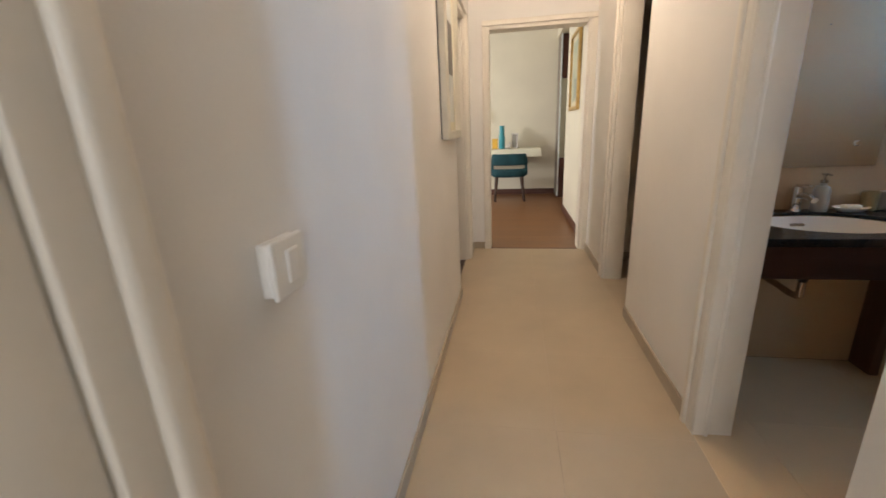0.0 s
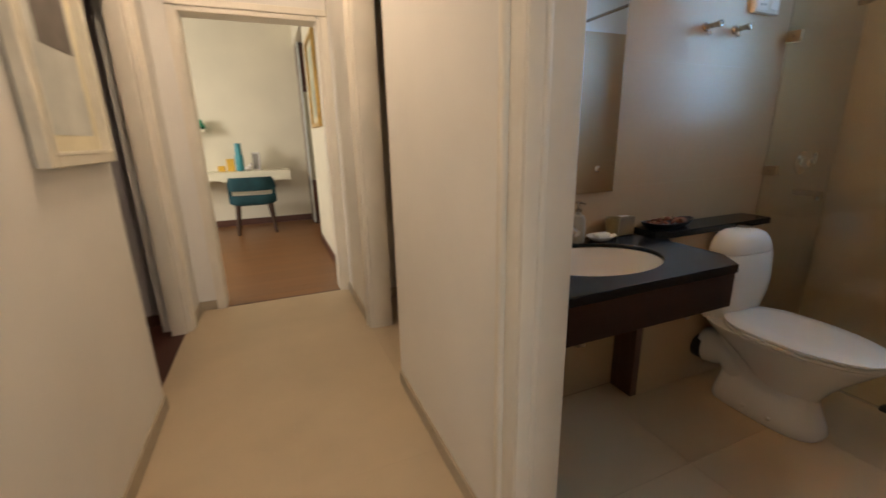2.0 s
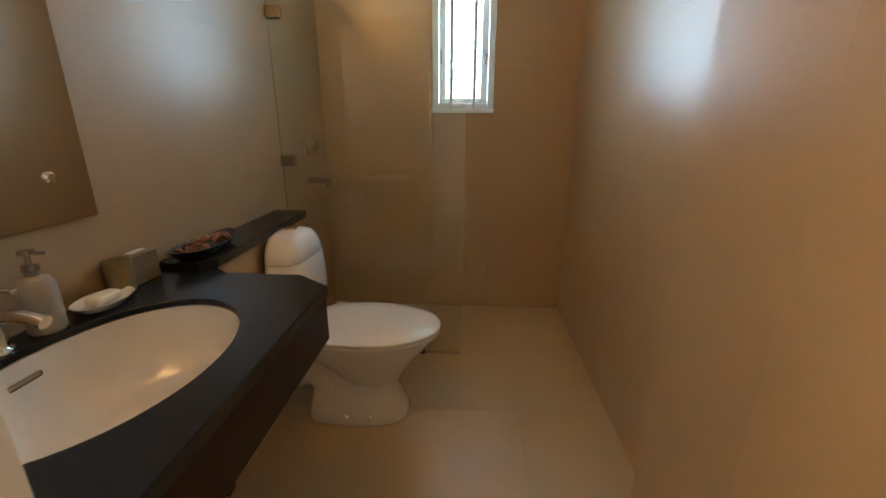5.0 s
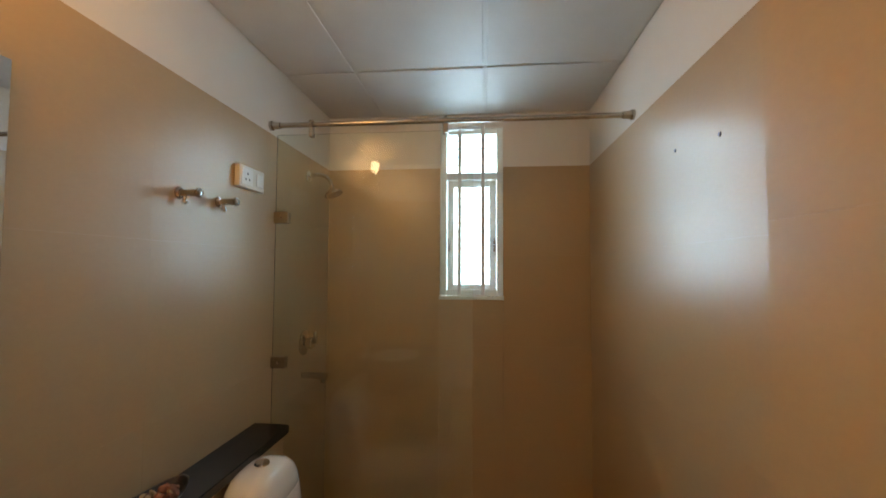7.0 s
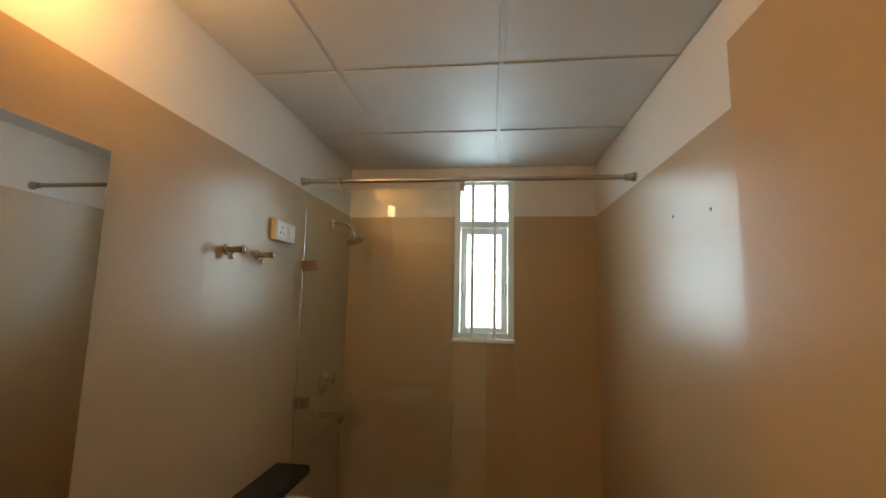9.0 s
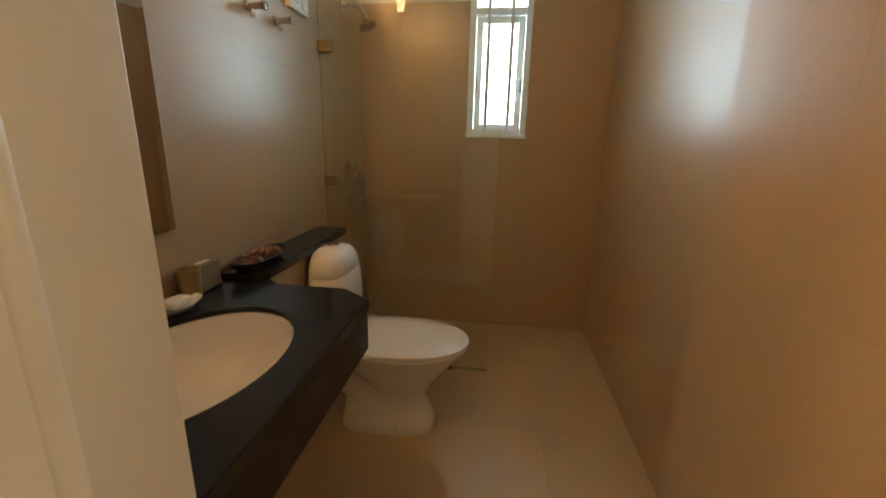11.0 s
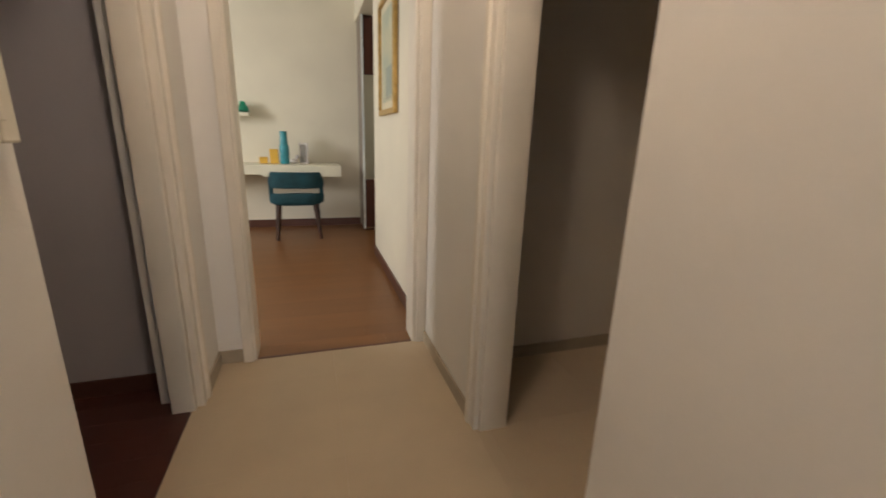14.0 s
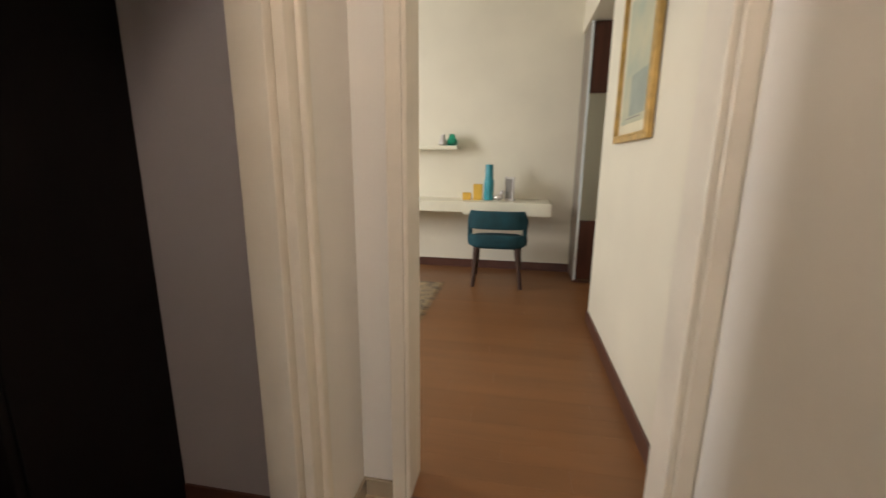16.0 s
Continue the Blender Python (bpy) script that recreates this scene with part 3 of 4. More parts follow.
support = solid("wooden_support", boxes((2.06, 2.098, 2.29, 2.419, 0.0005, ZT - 0.031), bevel=0.002), BROWN, "brown stained wooden upright under the worktop", "support")

# tap and toiletries on the worktop
tap_th = thing("basin_mixer", "chrome single lever basin mixer on black granite", "tap")
part("body", turned([(0.026, 0), (0.026, 0.006), (0.021, 0.012), (0.021, 0.105), (0.019, 0.112)], (1.655, 2.378, ZT)), CHROME, tap_th, smooth=True)
part("spout", sweep([(1.655, 2.372, ZT + 0.07), (1.655, 2.33, ZT + 0.078), (1.655, 2.29, ZT + 0.078), (1.655, 2.262, ZT + 0.068)], 0.013), CHROME, tap_th, smooth=True)
part("lever", boxes((1.646, 1.664, 2.335, 2.388, ZT + 0.114, ZT + 0.124), (1.648, 1.662, 2.30, 2.34, ZT + 0.122, ZT + 0.130), bevel=0.003), CHROME, tap_th)
disp = thing("soap_dispenser", "cloudy pump soap bottle beside the tap", "soap bottle")
part("bottle", turned([(0.028, 0), (0.031, 0.004), (0.031, 0.095), (0.024, 0.112), (0.012, 0.118), (0.012, 0.128)], (1.748, 2.372, ZT)), CLOUDY, disp, smooth=True)
part("label_band", turned([(0.0315, 0.03), (0.0315, 0.075)], (1.748, 2.372, ZT), cap=False), CLOUDY, disp, smooth=True)
part("pump", turned([(0.014, 0.128), (0.014, 0.14), (0.005, 0.142), (0.005, 0.16), (0.013, 0.162), (0.013, 0.17), (0.003, 0.171)], (1.748, 2.372, ZT)), STEEL, disp, smooth=True)
part("nozzle", boxes((1.744, 1.752, 2.335, 2.37, ZT + 0.162, ZT + 0.169), bevel=0.002), STEEL, disp)
dish = thing("soap_dish", "white oval soap dish holding a soap bar", "soap dish")
part("dish", loft([[(1.862 + sx * math.cos(2 * math.pi * i / 32), 2.352 + sy * math.sin(2 * math.pi * i / 32), ZT + z) for i in range(32)]
                   for sx, sy, z in ((0.04, 0.026, 0.0), (0.052, 0.034, 0.004), (0.066, 0.046, 0.018), (0.070, 0.049, 0.021), (0.066, 0.046, 0.019), (0.05, 0.033, 0.008))]),
     PORCELAIN, dish, smooth=True)
solid("soap_bar", box(bmesh.new(), 1.828, 1.896, 2.333, 2.371, ZT + 0.010, ZT + 0.032, 0.008, 3), SOAP, "cream soap bar lying in its dish", "soap", True)
cup = thing("tumbler", "olive-brown tumbler beside the soap dish", "tumbler")
part("cup", turned([(0.024, 0), (0.027, 0.003), (0.031, 0.085), (0.029, 0.085), (0.025, 0.006), (0.002, 0.005)], (1.945, 2.378, ZT)), OLIVE, cup, smooth=True)
tissue = thing("tissue_box", "small beige box against the tiled wall", "box")
part("carton", box(bmesh.new(), 1.975, 2.065, 2.368, 2.416, ZT + 0.0005, ZT + 0.082, 0.004), BEIGE, tissue)
part("slot", box(bmesh.new(), 1.995, 2.045, 2.382, 2.402, ZT + 0.0805, ZT + 0.0835, 0.001, 1), IVORY, tissue)
tray = thing("potpourri_tray", "black boat-shaped tray heaped with dried red petals", "tray")
N = 40
prf = ((0.09, 0.034, 0.0), (0.125, 0.050, 0.010), (0.150, 0.062, 0.028), (0.144, 0.058, 0.028), (0.118, 0.044, 0.013), (0.08, 0.02, 0.008))
part("tray_body", loft([[(2.235 + sx * math.cos(2 * math.pi * i / N), 2.345 + sy * math.sin(2 * math.pi * i / N), ZT + 0.0185 + z + 0.010 * abs(math.cos(2 * math.pi * i / N)) ** 3 * (z > 0.02))
                         for i in range(N)] for sx, sy, z in prf]), TRAYM, tray, smooth=True)
rnd = random.Random(4)
for i in range(44):
    a, r = rnd.uniform(0, 6.28), math.sqrt(rnd.random())
    bm = bmesh.new()
    w = rnd.uniform(0.010, 0.021)
    bmesh.ops.create_icosphere(bm, subdivisions=1, radius=w, matrix=pose(0, 0, 0, rnd.uniform(0, 60), rnd.uniform(0, 60), rnd.uniform(0, 360)) @ Matrix.Diagonal((1, 0.7, 0.3, 1)))
    bmesh.ops.translate(bm, vec=(2.235 + 0.115 * r * math.cos(a), 2.345 + 0.04 * r * math.sin(a), ZT + 0.040 + 0.018 * (1 - r) + rnd.uniform(0, 0.010)), verts=bm.verts)
    part("petal", bm, HUSK if i % 5 == 0 else PETAL, tray, smooth=False)

# mirror, sconce
mirror = thing("wall_mirror", "frameless rectangular mirror above the basin", "mirror")
part("backing", boxes((1.345, 1.955, 2.4125, 2.4195, 0.985, 1.833)), STEEL, mirror)
part("mirror_plate", boxes((1.342, 1.958, 2.407, 2.412, 0.982, 1.836), bevel=0.001), MIRROR, mirror, "silvered glass plate")
for x in (1.436, 1.864):
    part("fixing_cap", turned([(0.013, 0), (0.013, 0.003), (0.008, 0.007)], n=18), CHROME, mirror, "chrome fixing cap", True).matrix_basis = pose(x, 2.407, 1.081, 90)
for x, z in ((2.35, 1.777), (2.59, 1.804)):
    solid("wall_plug", tube(bmesh.new(), (x, 0.9018, z), (x, 0.9045, z), 0.006, 0.005, 12), GREY, "small old screw fixing in the tiled wall", "wall plug", True)
sconce = thing("wall_sconce", "lit warm glass wall lamp above the mirror", "wall lamp")
part("backplate", turned([(0.035, 0), (0.035, 0.008), (0.028, 0.014)], n=24), CHROME, sconce, smooth=True).matrix_basis = pose(1.66, 2.4275, 2.12, 90)
part("arm", sweep([(1.66, 2.418, 2.12), (1.66, 2.37, 2.115), (1.66, 2.342, 2.13), (1.66, 2.335, 2.15)], 0.007), CHROME, sconce, smooth=True)
part("socket", turned([(0.02, 0), (0.024, 0.006), (0.024, 0.018)], (1.66, 2.335, 2.145)), CHROME, sconce, smooth=True)
sg = part("shade", turned([(0.018, 0.0), (0.027, 0.010), (0.031, 0.085), (0.029, 0.085), (0.025, 0.012), (0.008, 0.004)], (1.66, 2.335, 2.163)), SCONCE_GLASS, sconce, "glowing frosted glass shade", True)
sg.visible_shadow = False


# robe hooks
def hook(x, z):
    h = thing("robe_hook", "chrome robe hook on the tiled wall", "hook", "robe hooks")
    part("rose", turned([(0.019, 0), (0.019, 0.004), (0.014, 0.009)], n=24), STEEL, h, smooth=True).matrix_basis = pose(x, 2.4195, z, 90)
    part("barrel", turned([(0.013, 0), (0.0115, 0.004), (0.0105, 0.012), (0.0115, 0.055), (0.0145, 0.058)], n=24), STEEL, h, smooth=True).matrix_basis = pose(x, 2.415, z, 90)
    part("end_cap", turned([(0.0142, 0), (0.0146, 0.002), (0.0146, 0.007), (0.012, 0.009)], n=24), STEEL, h, "bright steel end cap", True).matrix_basis = pose(x, 2.3565, z, 90)
    part("lower_peg", turned([(0.006, 0), (0.006, -0.012), (0.0095, -0.015), (0.0095, -0.022), (0.006, -0.025)], (x, 2.400, z - 0.009), n=16), CHROME, h, smooth=True)
    return h


hook(2.418, 1.660)
hook(2.605, 1.662)
plate = thing("bath_switch_plate", "cream switch plate on the tiled wall", "switch")
part("plate", boxes((2.69, 2.86, 2.398, 2.4195, 1.738, 1.822), bevel=0.003), IVORY, plate)
part("socket_face", boxes((2.70, 2.775, 2.395, 2.3985, 1.748, 1.812), bevel=0.002), PLASTIC, plate)
part("rocker", boxes((2.80, 2.845, 2.3935, 2.3985, 1.755, 1.805), bevel=0.002), PLASTIC, plate)
for dx, dz in ((0.0, 0.012), (-0.012, -0.010), (0.012, -0.010)):
    part("socket_hole", boxes((2.738 + dx - 0.003, 2.738 + dx + 0.003, 2.3944, 2.3952, 1.780 + dz - 0.004, 1.780 + dz + 0.004)), BLACK, plate)

# shower: glass screen, clamps, curtain rod, mixer, spout, head
screen = thing("shower_screen", "clear fixed glass shower screen held by two clamps", "shower screen")
part("glass_panel", boxes((2.996, 3.004, 1.54, 2.4185, 0.0103, 2.028), bevel=0.0008), GLASS, screen).visible_shadow = False
for z in (1.654, 1.021):
    c = part("clamp", boxes((2.982, 2.9955, 2.355, 2.4188, z - 0.025, z + 0.025), (3.0045, 3.018, 2.355, 2.4188, z - 0.025, z + 0.025), bevel=0.002), BRASSY, screen, "metal glass clamp")
    part("screw", tube(bmesh.new(), (2.978, 2.385, z), (2.983, 2.385, z), 0.006), STEEL, c)
part("floor_channel", boxes((2.994, 3.006, 1.545, 2.4185, 0.0004, 0.007), bevel=0.001), SKIRT, screen, "brown seal along the floor")
part("floor_clamp", boxes((2.982, 2.9935, 1.735, 1.765, 0.0004, 0.026), (3.0065, 3.018, 1.735, 1.765, 0.0004, 0.026), bevel=0.002), BLACK, screen, "dark glass clamp at the floor")
rod = thing("curtain_rod", "steel shower curtain rod between the walls", "curtain rod")
part("rail", tube(bmesh.new(), (2.955, 0.912, 2.056), (2.955, 2.416, 2.056), 0.011), STEEL, rod, smooth=True)
for y, s in ((0.894, 1), (2.428, -1)):
    part("flange", turned([(0.021, 0), (0.021, 0.010), (0.017, 0.014), (0.0145, 0.045)], n=24), STEEL, rod, smooth=True).matrix_basis = pose(2.955, y, 2.056, -90 * s)
for y in (2.24, 1.655):
    c = part("rail_clip", tube(bmesh.new(), (2.955, y - 0.006, 2.056), (2.955, y + 0.006, 2.056), 0.021), STEEL, rod, smooth=True)
    part("clip_foot", boxes((2.942, 2.968, y - 0.010, y + 0.010, 2.000, 2.044), bevel=0.003), STEEL, c)
mixer = thing("shower_mixer", "chrome round shower mixer with a lever", "shower tap")
part("rose", turned([(0.062, 0), (0.062, 0.006), (0.05, 0.012), (0.03, 0.018), (0.03, 0.045), (0.024, 0.05)], n=32), CHROME, mixer, smooth=True).matrix_basis = pose(3.32, 2.4195, 1.045, 90)
part("lever", boxes((3.311, 3.329, 2.352, 2.368, 1.045, 1.102), bevel=0.005), STEEL, mixer)
spout = thing("tub_spout", "chrome wall spout below the shower mixer", "spout")
part("spout_pipe", tube(bmesh.new(), (3.305, 2.4195, 0.884), (3.305, 2.29, 0.884), 0.016), CHROME, spout, smooth=True)
part("spout_tip", tube(bmesh.new(), (3.305, 2.308, 0.884), (3.305, 2.306, 0.852), 0.014), CHROME, spout, smooth=True)
shower = thing("overhead_shower", "chrome shower head on a bent arm", "shower head")
part("rose", turned([(0.03, 0), (0.03, 0.006), (0.014, 0.014)], n=24), CHROME, shower, smooth=True).matrix_basis = pose(3.33, 2.4195, 1.915, 90)
part("arm", sweep([(3.33, 2.415, 1.915), (3.33, 2.37, 1.925), (3.33, 2.325, 1.915), (3.33, 2.296, 1.885), (3.33, 2.286, 1.845)], 0.010), CHROME, shower, smooth=True)
part("head", turned([(0.012, 0.03), (0.02, 0.02), (0.045, 0.005), (0.048, -0.008), (0.042, -0.012)], n=28), STEEL, shower, smooth=True).matrix_basis = pose(3.33, 2.28, 1.822, -22)

# toilet: one-piece pan with a tall tapering cistern, facing -y
TX = 2.535


def egg(y_back, y_tip, w, z, n=40, sq=0.75, dx=0.0):
    """An egg-shaped ring, blunt at the back and narrowing to the tip."""
    pts = []
    yc = y_back - (y_back - y_tip) * 0.45
    for i in range(n):
        a = 2 * math.pi * i / n
        c, s = math.cos(a), math.sin(a)
        if s >= 0:
            y = yc + (y_back - yc) * abs(s) ** sq
            x = w * math.copysign(abs(c) ** 0.72, c)
        else:
            y = yc - (yc - y_tip) * abs(s) ** 0.95
            x = w * math.copysign(abs(c) ** 0.95, c)
        pts.append((TX + dx + x, y, z))
    return pts


wc = thing("toilet", "white one-piece porcelain toilet with a closed lid", "toilet")

def foot(y_back, y_tip, w, z, n=44):
    """A long ring with a straight-sided back and a rounded toe."""
    pts = []
    ym, h = (y_back + y_tip) / 2, (y_back - y_tip) / 2
    for i in range(n):
        a = 2 * math.pi * i / n
        c, s = math.cos(a), math.sin(a)
        k = 0.5 if s >= 0 else 0.72
        pts.append((TX + w * math.copysign(abs(c) ** k, c), ym + h * math.copysign(abs(s) ** k, s), z))
    return pts


# foot flares out, the trapway stands behind a hollow, the bowl overhangs to the front
pedestal = part("pedestal", loft([foot(2.175, 1.757, 0.118, 0.001), foot(2.177, 1.754, 0.121, 0.014), foot(2.172, 1.765, 0.117, 0.045), foot(2.162, 1.782, 0.106, 0.085),
                                  foot(2.158, 1.795, 0.092, 0.125), foot(2.160, 1.800, 0.080, 0.165), foot(2.175, 1.79, 0.082, 0.22), foot(2.20, 1.80, 0.08, 0.29)]),
                PORCELAIN, wc, smooth=True)
pan = part("pan", loft([egg(2.02, 1.805, 0.066, 0.13), egg(2.035, 1.79, 0.082, 0.17), egg(2.07, 1.762, 0.104, 0.22), egg(2.13, 1.72, 0.132, 0.275), egg(2.20, 1.675, 0.157, 0.325),
                        egg(2.25, 1.645, 0.172, 0.36), egg(2.26, 1.635, 0.176, 0.372), egg(2.26, 1.634, 0.176, 0.378), egg(2.25, 1.645, 0.165, 0.381)]), PORCELAIN, wc, smooth=True)
for y in (1.90, 2.00):
    part("bolt_cap", turned([(0.010, 0), (0.010, 0.004), (0.005, 0.008)], n=14), SEATW, pedestal, smooth=True).matrix_basis = pose(TX - 0.1165, y, 0.042, 0, -90, 0)
trap_b = part("trapway", sweep([(TX, 2.262, 0.19), (TX, 2.215, 0.20), (TX, 2.165, 0.215), (TX, 2.12, 0.20), (TX, 2.09, 0.16), (TX, 2.07, 0.10), (TX, 2.06, 0.05)], 0.088, 24), PORCELAIN, wc, smooth=True)
part("seat_ring", loft([egg(2.165, 1.632, 0.184, 0.382), egg(2.168, 1.624, 0.189, 0.387), egg(2.168, 1.624, 0.189, 0.396), egg(2.165, 1.632, 0.184, 0.400)]), SEATW, wc, smooth=True)
part("lid", loft([egg(2.168, 1.628, 0.186, 0.4015), egg(2.170, 1.620, 0.191, 0.407), egg(2.170, 1.621, 0.190, 0.415), egg(2.16, 1.640, 0.176, 0.422), egg(2.12, 1.70, 0.12, 0.425)]),
     SEATW, wc, "closed white lid", True)
for dx in (-0.075, 0.075):
    part("lid_hinge", tube(bmesh.new(), (TX + dx - 0.02, 2.172, 0.410), (TX + dx + 0.02, 2.172, 0.410), 0.011), SEATW, wc, smooth=True)


def tank(w, y0, y1, z, n=36):
    yc, h = (y0 + y1) / 2, (y1 - y0) / 2
    out = []
    for i in range(n):
        a = 2 * math.pi * i / n
        c, s = math.cos(a), math.sin(a)
        out.append((TX + 0.028 + 1.07 * w * math.copysign(abs(c) ** 0.68, c), yc + h * math.copysign(abs(s) ** 0.62, s), z))
    return out


part("cistern", loft([tank(0.128, 2.148, 2.286, 0.370), tank(0.146, 2.136, 2.287, 0.42), tank(0.160, 2.124, 2.287, 0.49), tank(0.166, 2.120, 2.287, 0.56),
                      tank(0.160, 2.122, 2.287, 0.63), tank(0.150, 2.127, 2.286, 0.688), tank(0.147, 2.129, 2.286, 0.692)]), PORCELAIN, wc, smooth=True)
lid_c = part("cistern_lid", loft([tank(0.147, 2.128, 2.287, 0.6945), tank(0.148, 2.127, 2.287, 0.698), tank(0.139, 2.132, 2.287, 0.728), tank(0.122, 2.140, 2.284, 0.756), tank(0.098, 2.152, 2.277, 0.778),
                                  tank(0.066, 2.170, 2.262, 0.790), tank(0.03, 2.195, 2.235, 0.794)]), PORCELAIN, wc, "rounded white cistern lid", True)
part("flush_button", turned([(0.022, 0), (0.024, 0.004), (0.022, 0.010), (0.01, 0.012)], (TX + 0.028, 2.212, 0.7935)), CHROME, lid_c, "chrome flush button", True)
pipe = thing("soil_pipe", "black rubber outlet connector behind the toilet", "pipe")
part("connector", tube(bmesh.new(), (TX - 0.02, 2.215, 0.19), (TX - 0.04, 2.265, 0.19), 0.05), BLACK, pipe, smooth=True)
part("collar", tube(bmesh.new(), (TX - 0.04, 2.25, 0.185), (TX - 0.04, 2.2895, 0.185), 0.06), BLACK, pipe, smooth=True)
valve = thing("angle_valve", "chrome angle valve on the tiled boxing", "valve")
part("rose", turned([(0.024, 0), (0.02, 0.006)], n=20), CHROME, valve, smooth=True).matrix_basis = pose(2.30, 2.2895, 0.40, 90)
part("valve_body", tube(bmesh.new(), (2.30, 2.287, 0.40), (2.30, 2.245, 0.40), 0.010), CHROME, valve, smooth=True)
part("handle", tube(bmesh.new(), (2.30, 2.252, 0.40), (2.30, 2.228, 0.40), 0.017), CHROME, valve, smooth=True)
drain = thing("floor_drain", "small square steel floor drain in the shower corner", "drain")
part("drain_frame", boxes((3.505, 3.615, 2.22, 2.33, 0.0003, 0.004), bevel=0.001), STEEL, drain)
for i in range(5):
    part("slot", boxes((3.515, 3.605, 2.233 + i * 0.019, 2.241 + i * 0.019, 0.0041, 0.0046)), GREY, drain)

# ---- corridor things ----
sw = thing("corridor_switch", "white raised switch box on the corridor wall", "switch")
part("back_box", boxes((0.0005, 0.020, 0.816, 0.904, 0.984, 1.070), bevel=0.004), PLASTIC, sw)
part("front_plate", boxes((0.0205, 0.029, 0.812, 0.908, 0.980, 1.074), bevel=0.004), PLASTIC, sw)
part("rocker", boxes((0.0292, 0.034, 0.846, 0.880, 1.000, 1.054), bevel=0.003), PLASTIC, sw)
# unseen fitting added round the corridor's fill bulb
lamp = thing("added_ceiling_lamp", "small round opal ceiling lamp, lit, added out of view", "ceiling lamp")
part("canopy", turned([(0.11, 0), (0.115, -0.01), (0.105, -0.03)], (0.45, 2.85, HC - 0.0005)), CHROME, lamp, smooth=True)
ls = part("shade", turned([(0.098, -0.031), (0.10, -0.05), (0.075, -0.085), (0.02, -0.10)], (0.45, 2.85, HC)), LAMP_GLASS, lamp, "lit opal glass", True)
ls.visible_shadow = False


def picture(name, label, x, side, y0, y1, z0, z1, w, d, frame_mat, art, mount=0.05):
    """A framed picture on a wall at x; side +1: hung towards +x."""
    root = thing(name, label, "picture")

    def bx(a, b, *rest):
        return (x + side * a, x + side * b, *rest) if side > 0 else (x - b, x - a, *rest)

    e = 0.0008
    part("backing", boxes(bx(e, 0.008, y0 + 0.005, y1 - 0.005, z0 + 0.005, z1 - 0.005)), GREY, root)
    bm = bmesh.new()
    for r in ((y0, y0 + w, z0, z1), (y1 - w, y1, z0, z1), (y0 + w, y1 - w, z0, z0 + w), (y0 + w, y1 - w, z1 - w, z1)):
        box(bm, *bx(0.006, d, *r), bevel=0.005)
    part("picture_frame", bm, frame_mat, root)
    bm = bmesh.new()
    t = 0.011
    for r in ((y0 + w - t, y0 + w + 0.002, z0 + w - t, z1 - w + t), (y1 - w - 0.002, y1 - w + t, z0 + w - t, z1 - w + t),
              (y0 + w, y1 - w, z0 + w - t, z0 + w + 0.002), (y0 + w, y1 - w, z1 - w - 0.002, z1 - w + t)):
        box(bm, *bx(d - 0.004, d + 0.004, *r), bevel=0.002)
    part("inner_moulding", bm, frame_mat, root)
    part("mount", boxes(bx(0.009, 0.012, y0 + w - 0.003, y1 - w + 0.003, z0 + w - 0.003, z1 - w + 0.003)), MAT_CARD, root)
    part("print", boxes(bx(0.0125, 0.0135, y0 + w + mount, y1 - w - mount, z0 + w + mount, z1 - w - mount)), art, root)
    return root, bx


p1, bx1 = picture("framed_picture", "cream framed picture hung on the corridor wall", 0.0, 1, 2.53, 3.075, 1.16, 2.02, 0.045, 0.042, WHITEFRAME, ART1, 0.05)
part("print_figure", boxes(bx1(0.014, 0.0148, 2.72, 2.96, 1.52, 1.80)), ART_DARK, p1)
p2, bx2 = picture("framed_picture", "gilt framed faded print on the bedroom wall", 1.1, -1, 5.19, 5.87, 1.355, 2.20, 0.038, 0.034, GOLD, ART2, 0.06)
part("print_figure", boxes(bx2(0.014, 0.0148, 5.33, 5.62, 1.49, 1.70)), ART2B, p2)
part("caption_bar", boxes(bx2(0.0142, 0.0146, 5.40, 5.66, 1.476, 1.482)), GREY, p2)

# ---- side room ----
ward = thing("dark_wardrobe", "tall dark wooden wardrobe, blackened in colour for the unlit room", "wardrobe")
part("carcass", boxes((-1.51, -0.648, 3.80, 4.2345, -0.009, 2.5), bevel=0.003), SHADED_WOOD, ward)
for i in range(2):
    d = part("wardrobe_door", boxes((-1.505 + 0.428 * i, -1.081 + 0.428 * i, 3.778, 3.799, 0.08, 2.49), bevel=0.003), SHADED_WOOD, ward)
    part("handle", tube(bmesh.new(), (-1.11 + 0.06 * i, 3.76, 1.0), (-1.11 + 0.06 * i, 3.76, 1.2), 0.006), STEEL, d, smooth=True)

# ---- bedroom ----
desk = thing("floating_desk", "cream wall-hung desk with a deeper section", "desk")
part("deep_section", boxes((-0.04, 0.845, 7.34, 7.8995, 0.70, 0.832), bevel=0.004), DESKW, desk)
part("shallow_section", boxes((-1.7, -0.041, 7.44, 7.8995, 0.715, 0.828), bevel=0.004), DESKW, desk)
part("drawer_line", boxes((0.0, 0.80, 7.3365, 7.3405, 0.715, 0.818), bevel=0.001), DESKW, desk)
shelf = solid("wall_shelf", boxes((-1.3, -0.165, 7.68, 7.8995, 1.372, 1.412), bevel=0.003), DESKW, "cream floating wall shelf above the desk", "shelf")


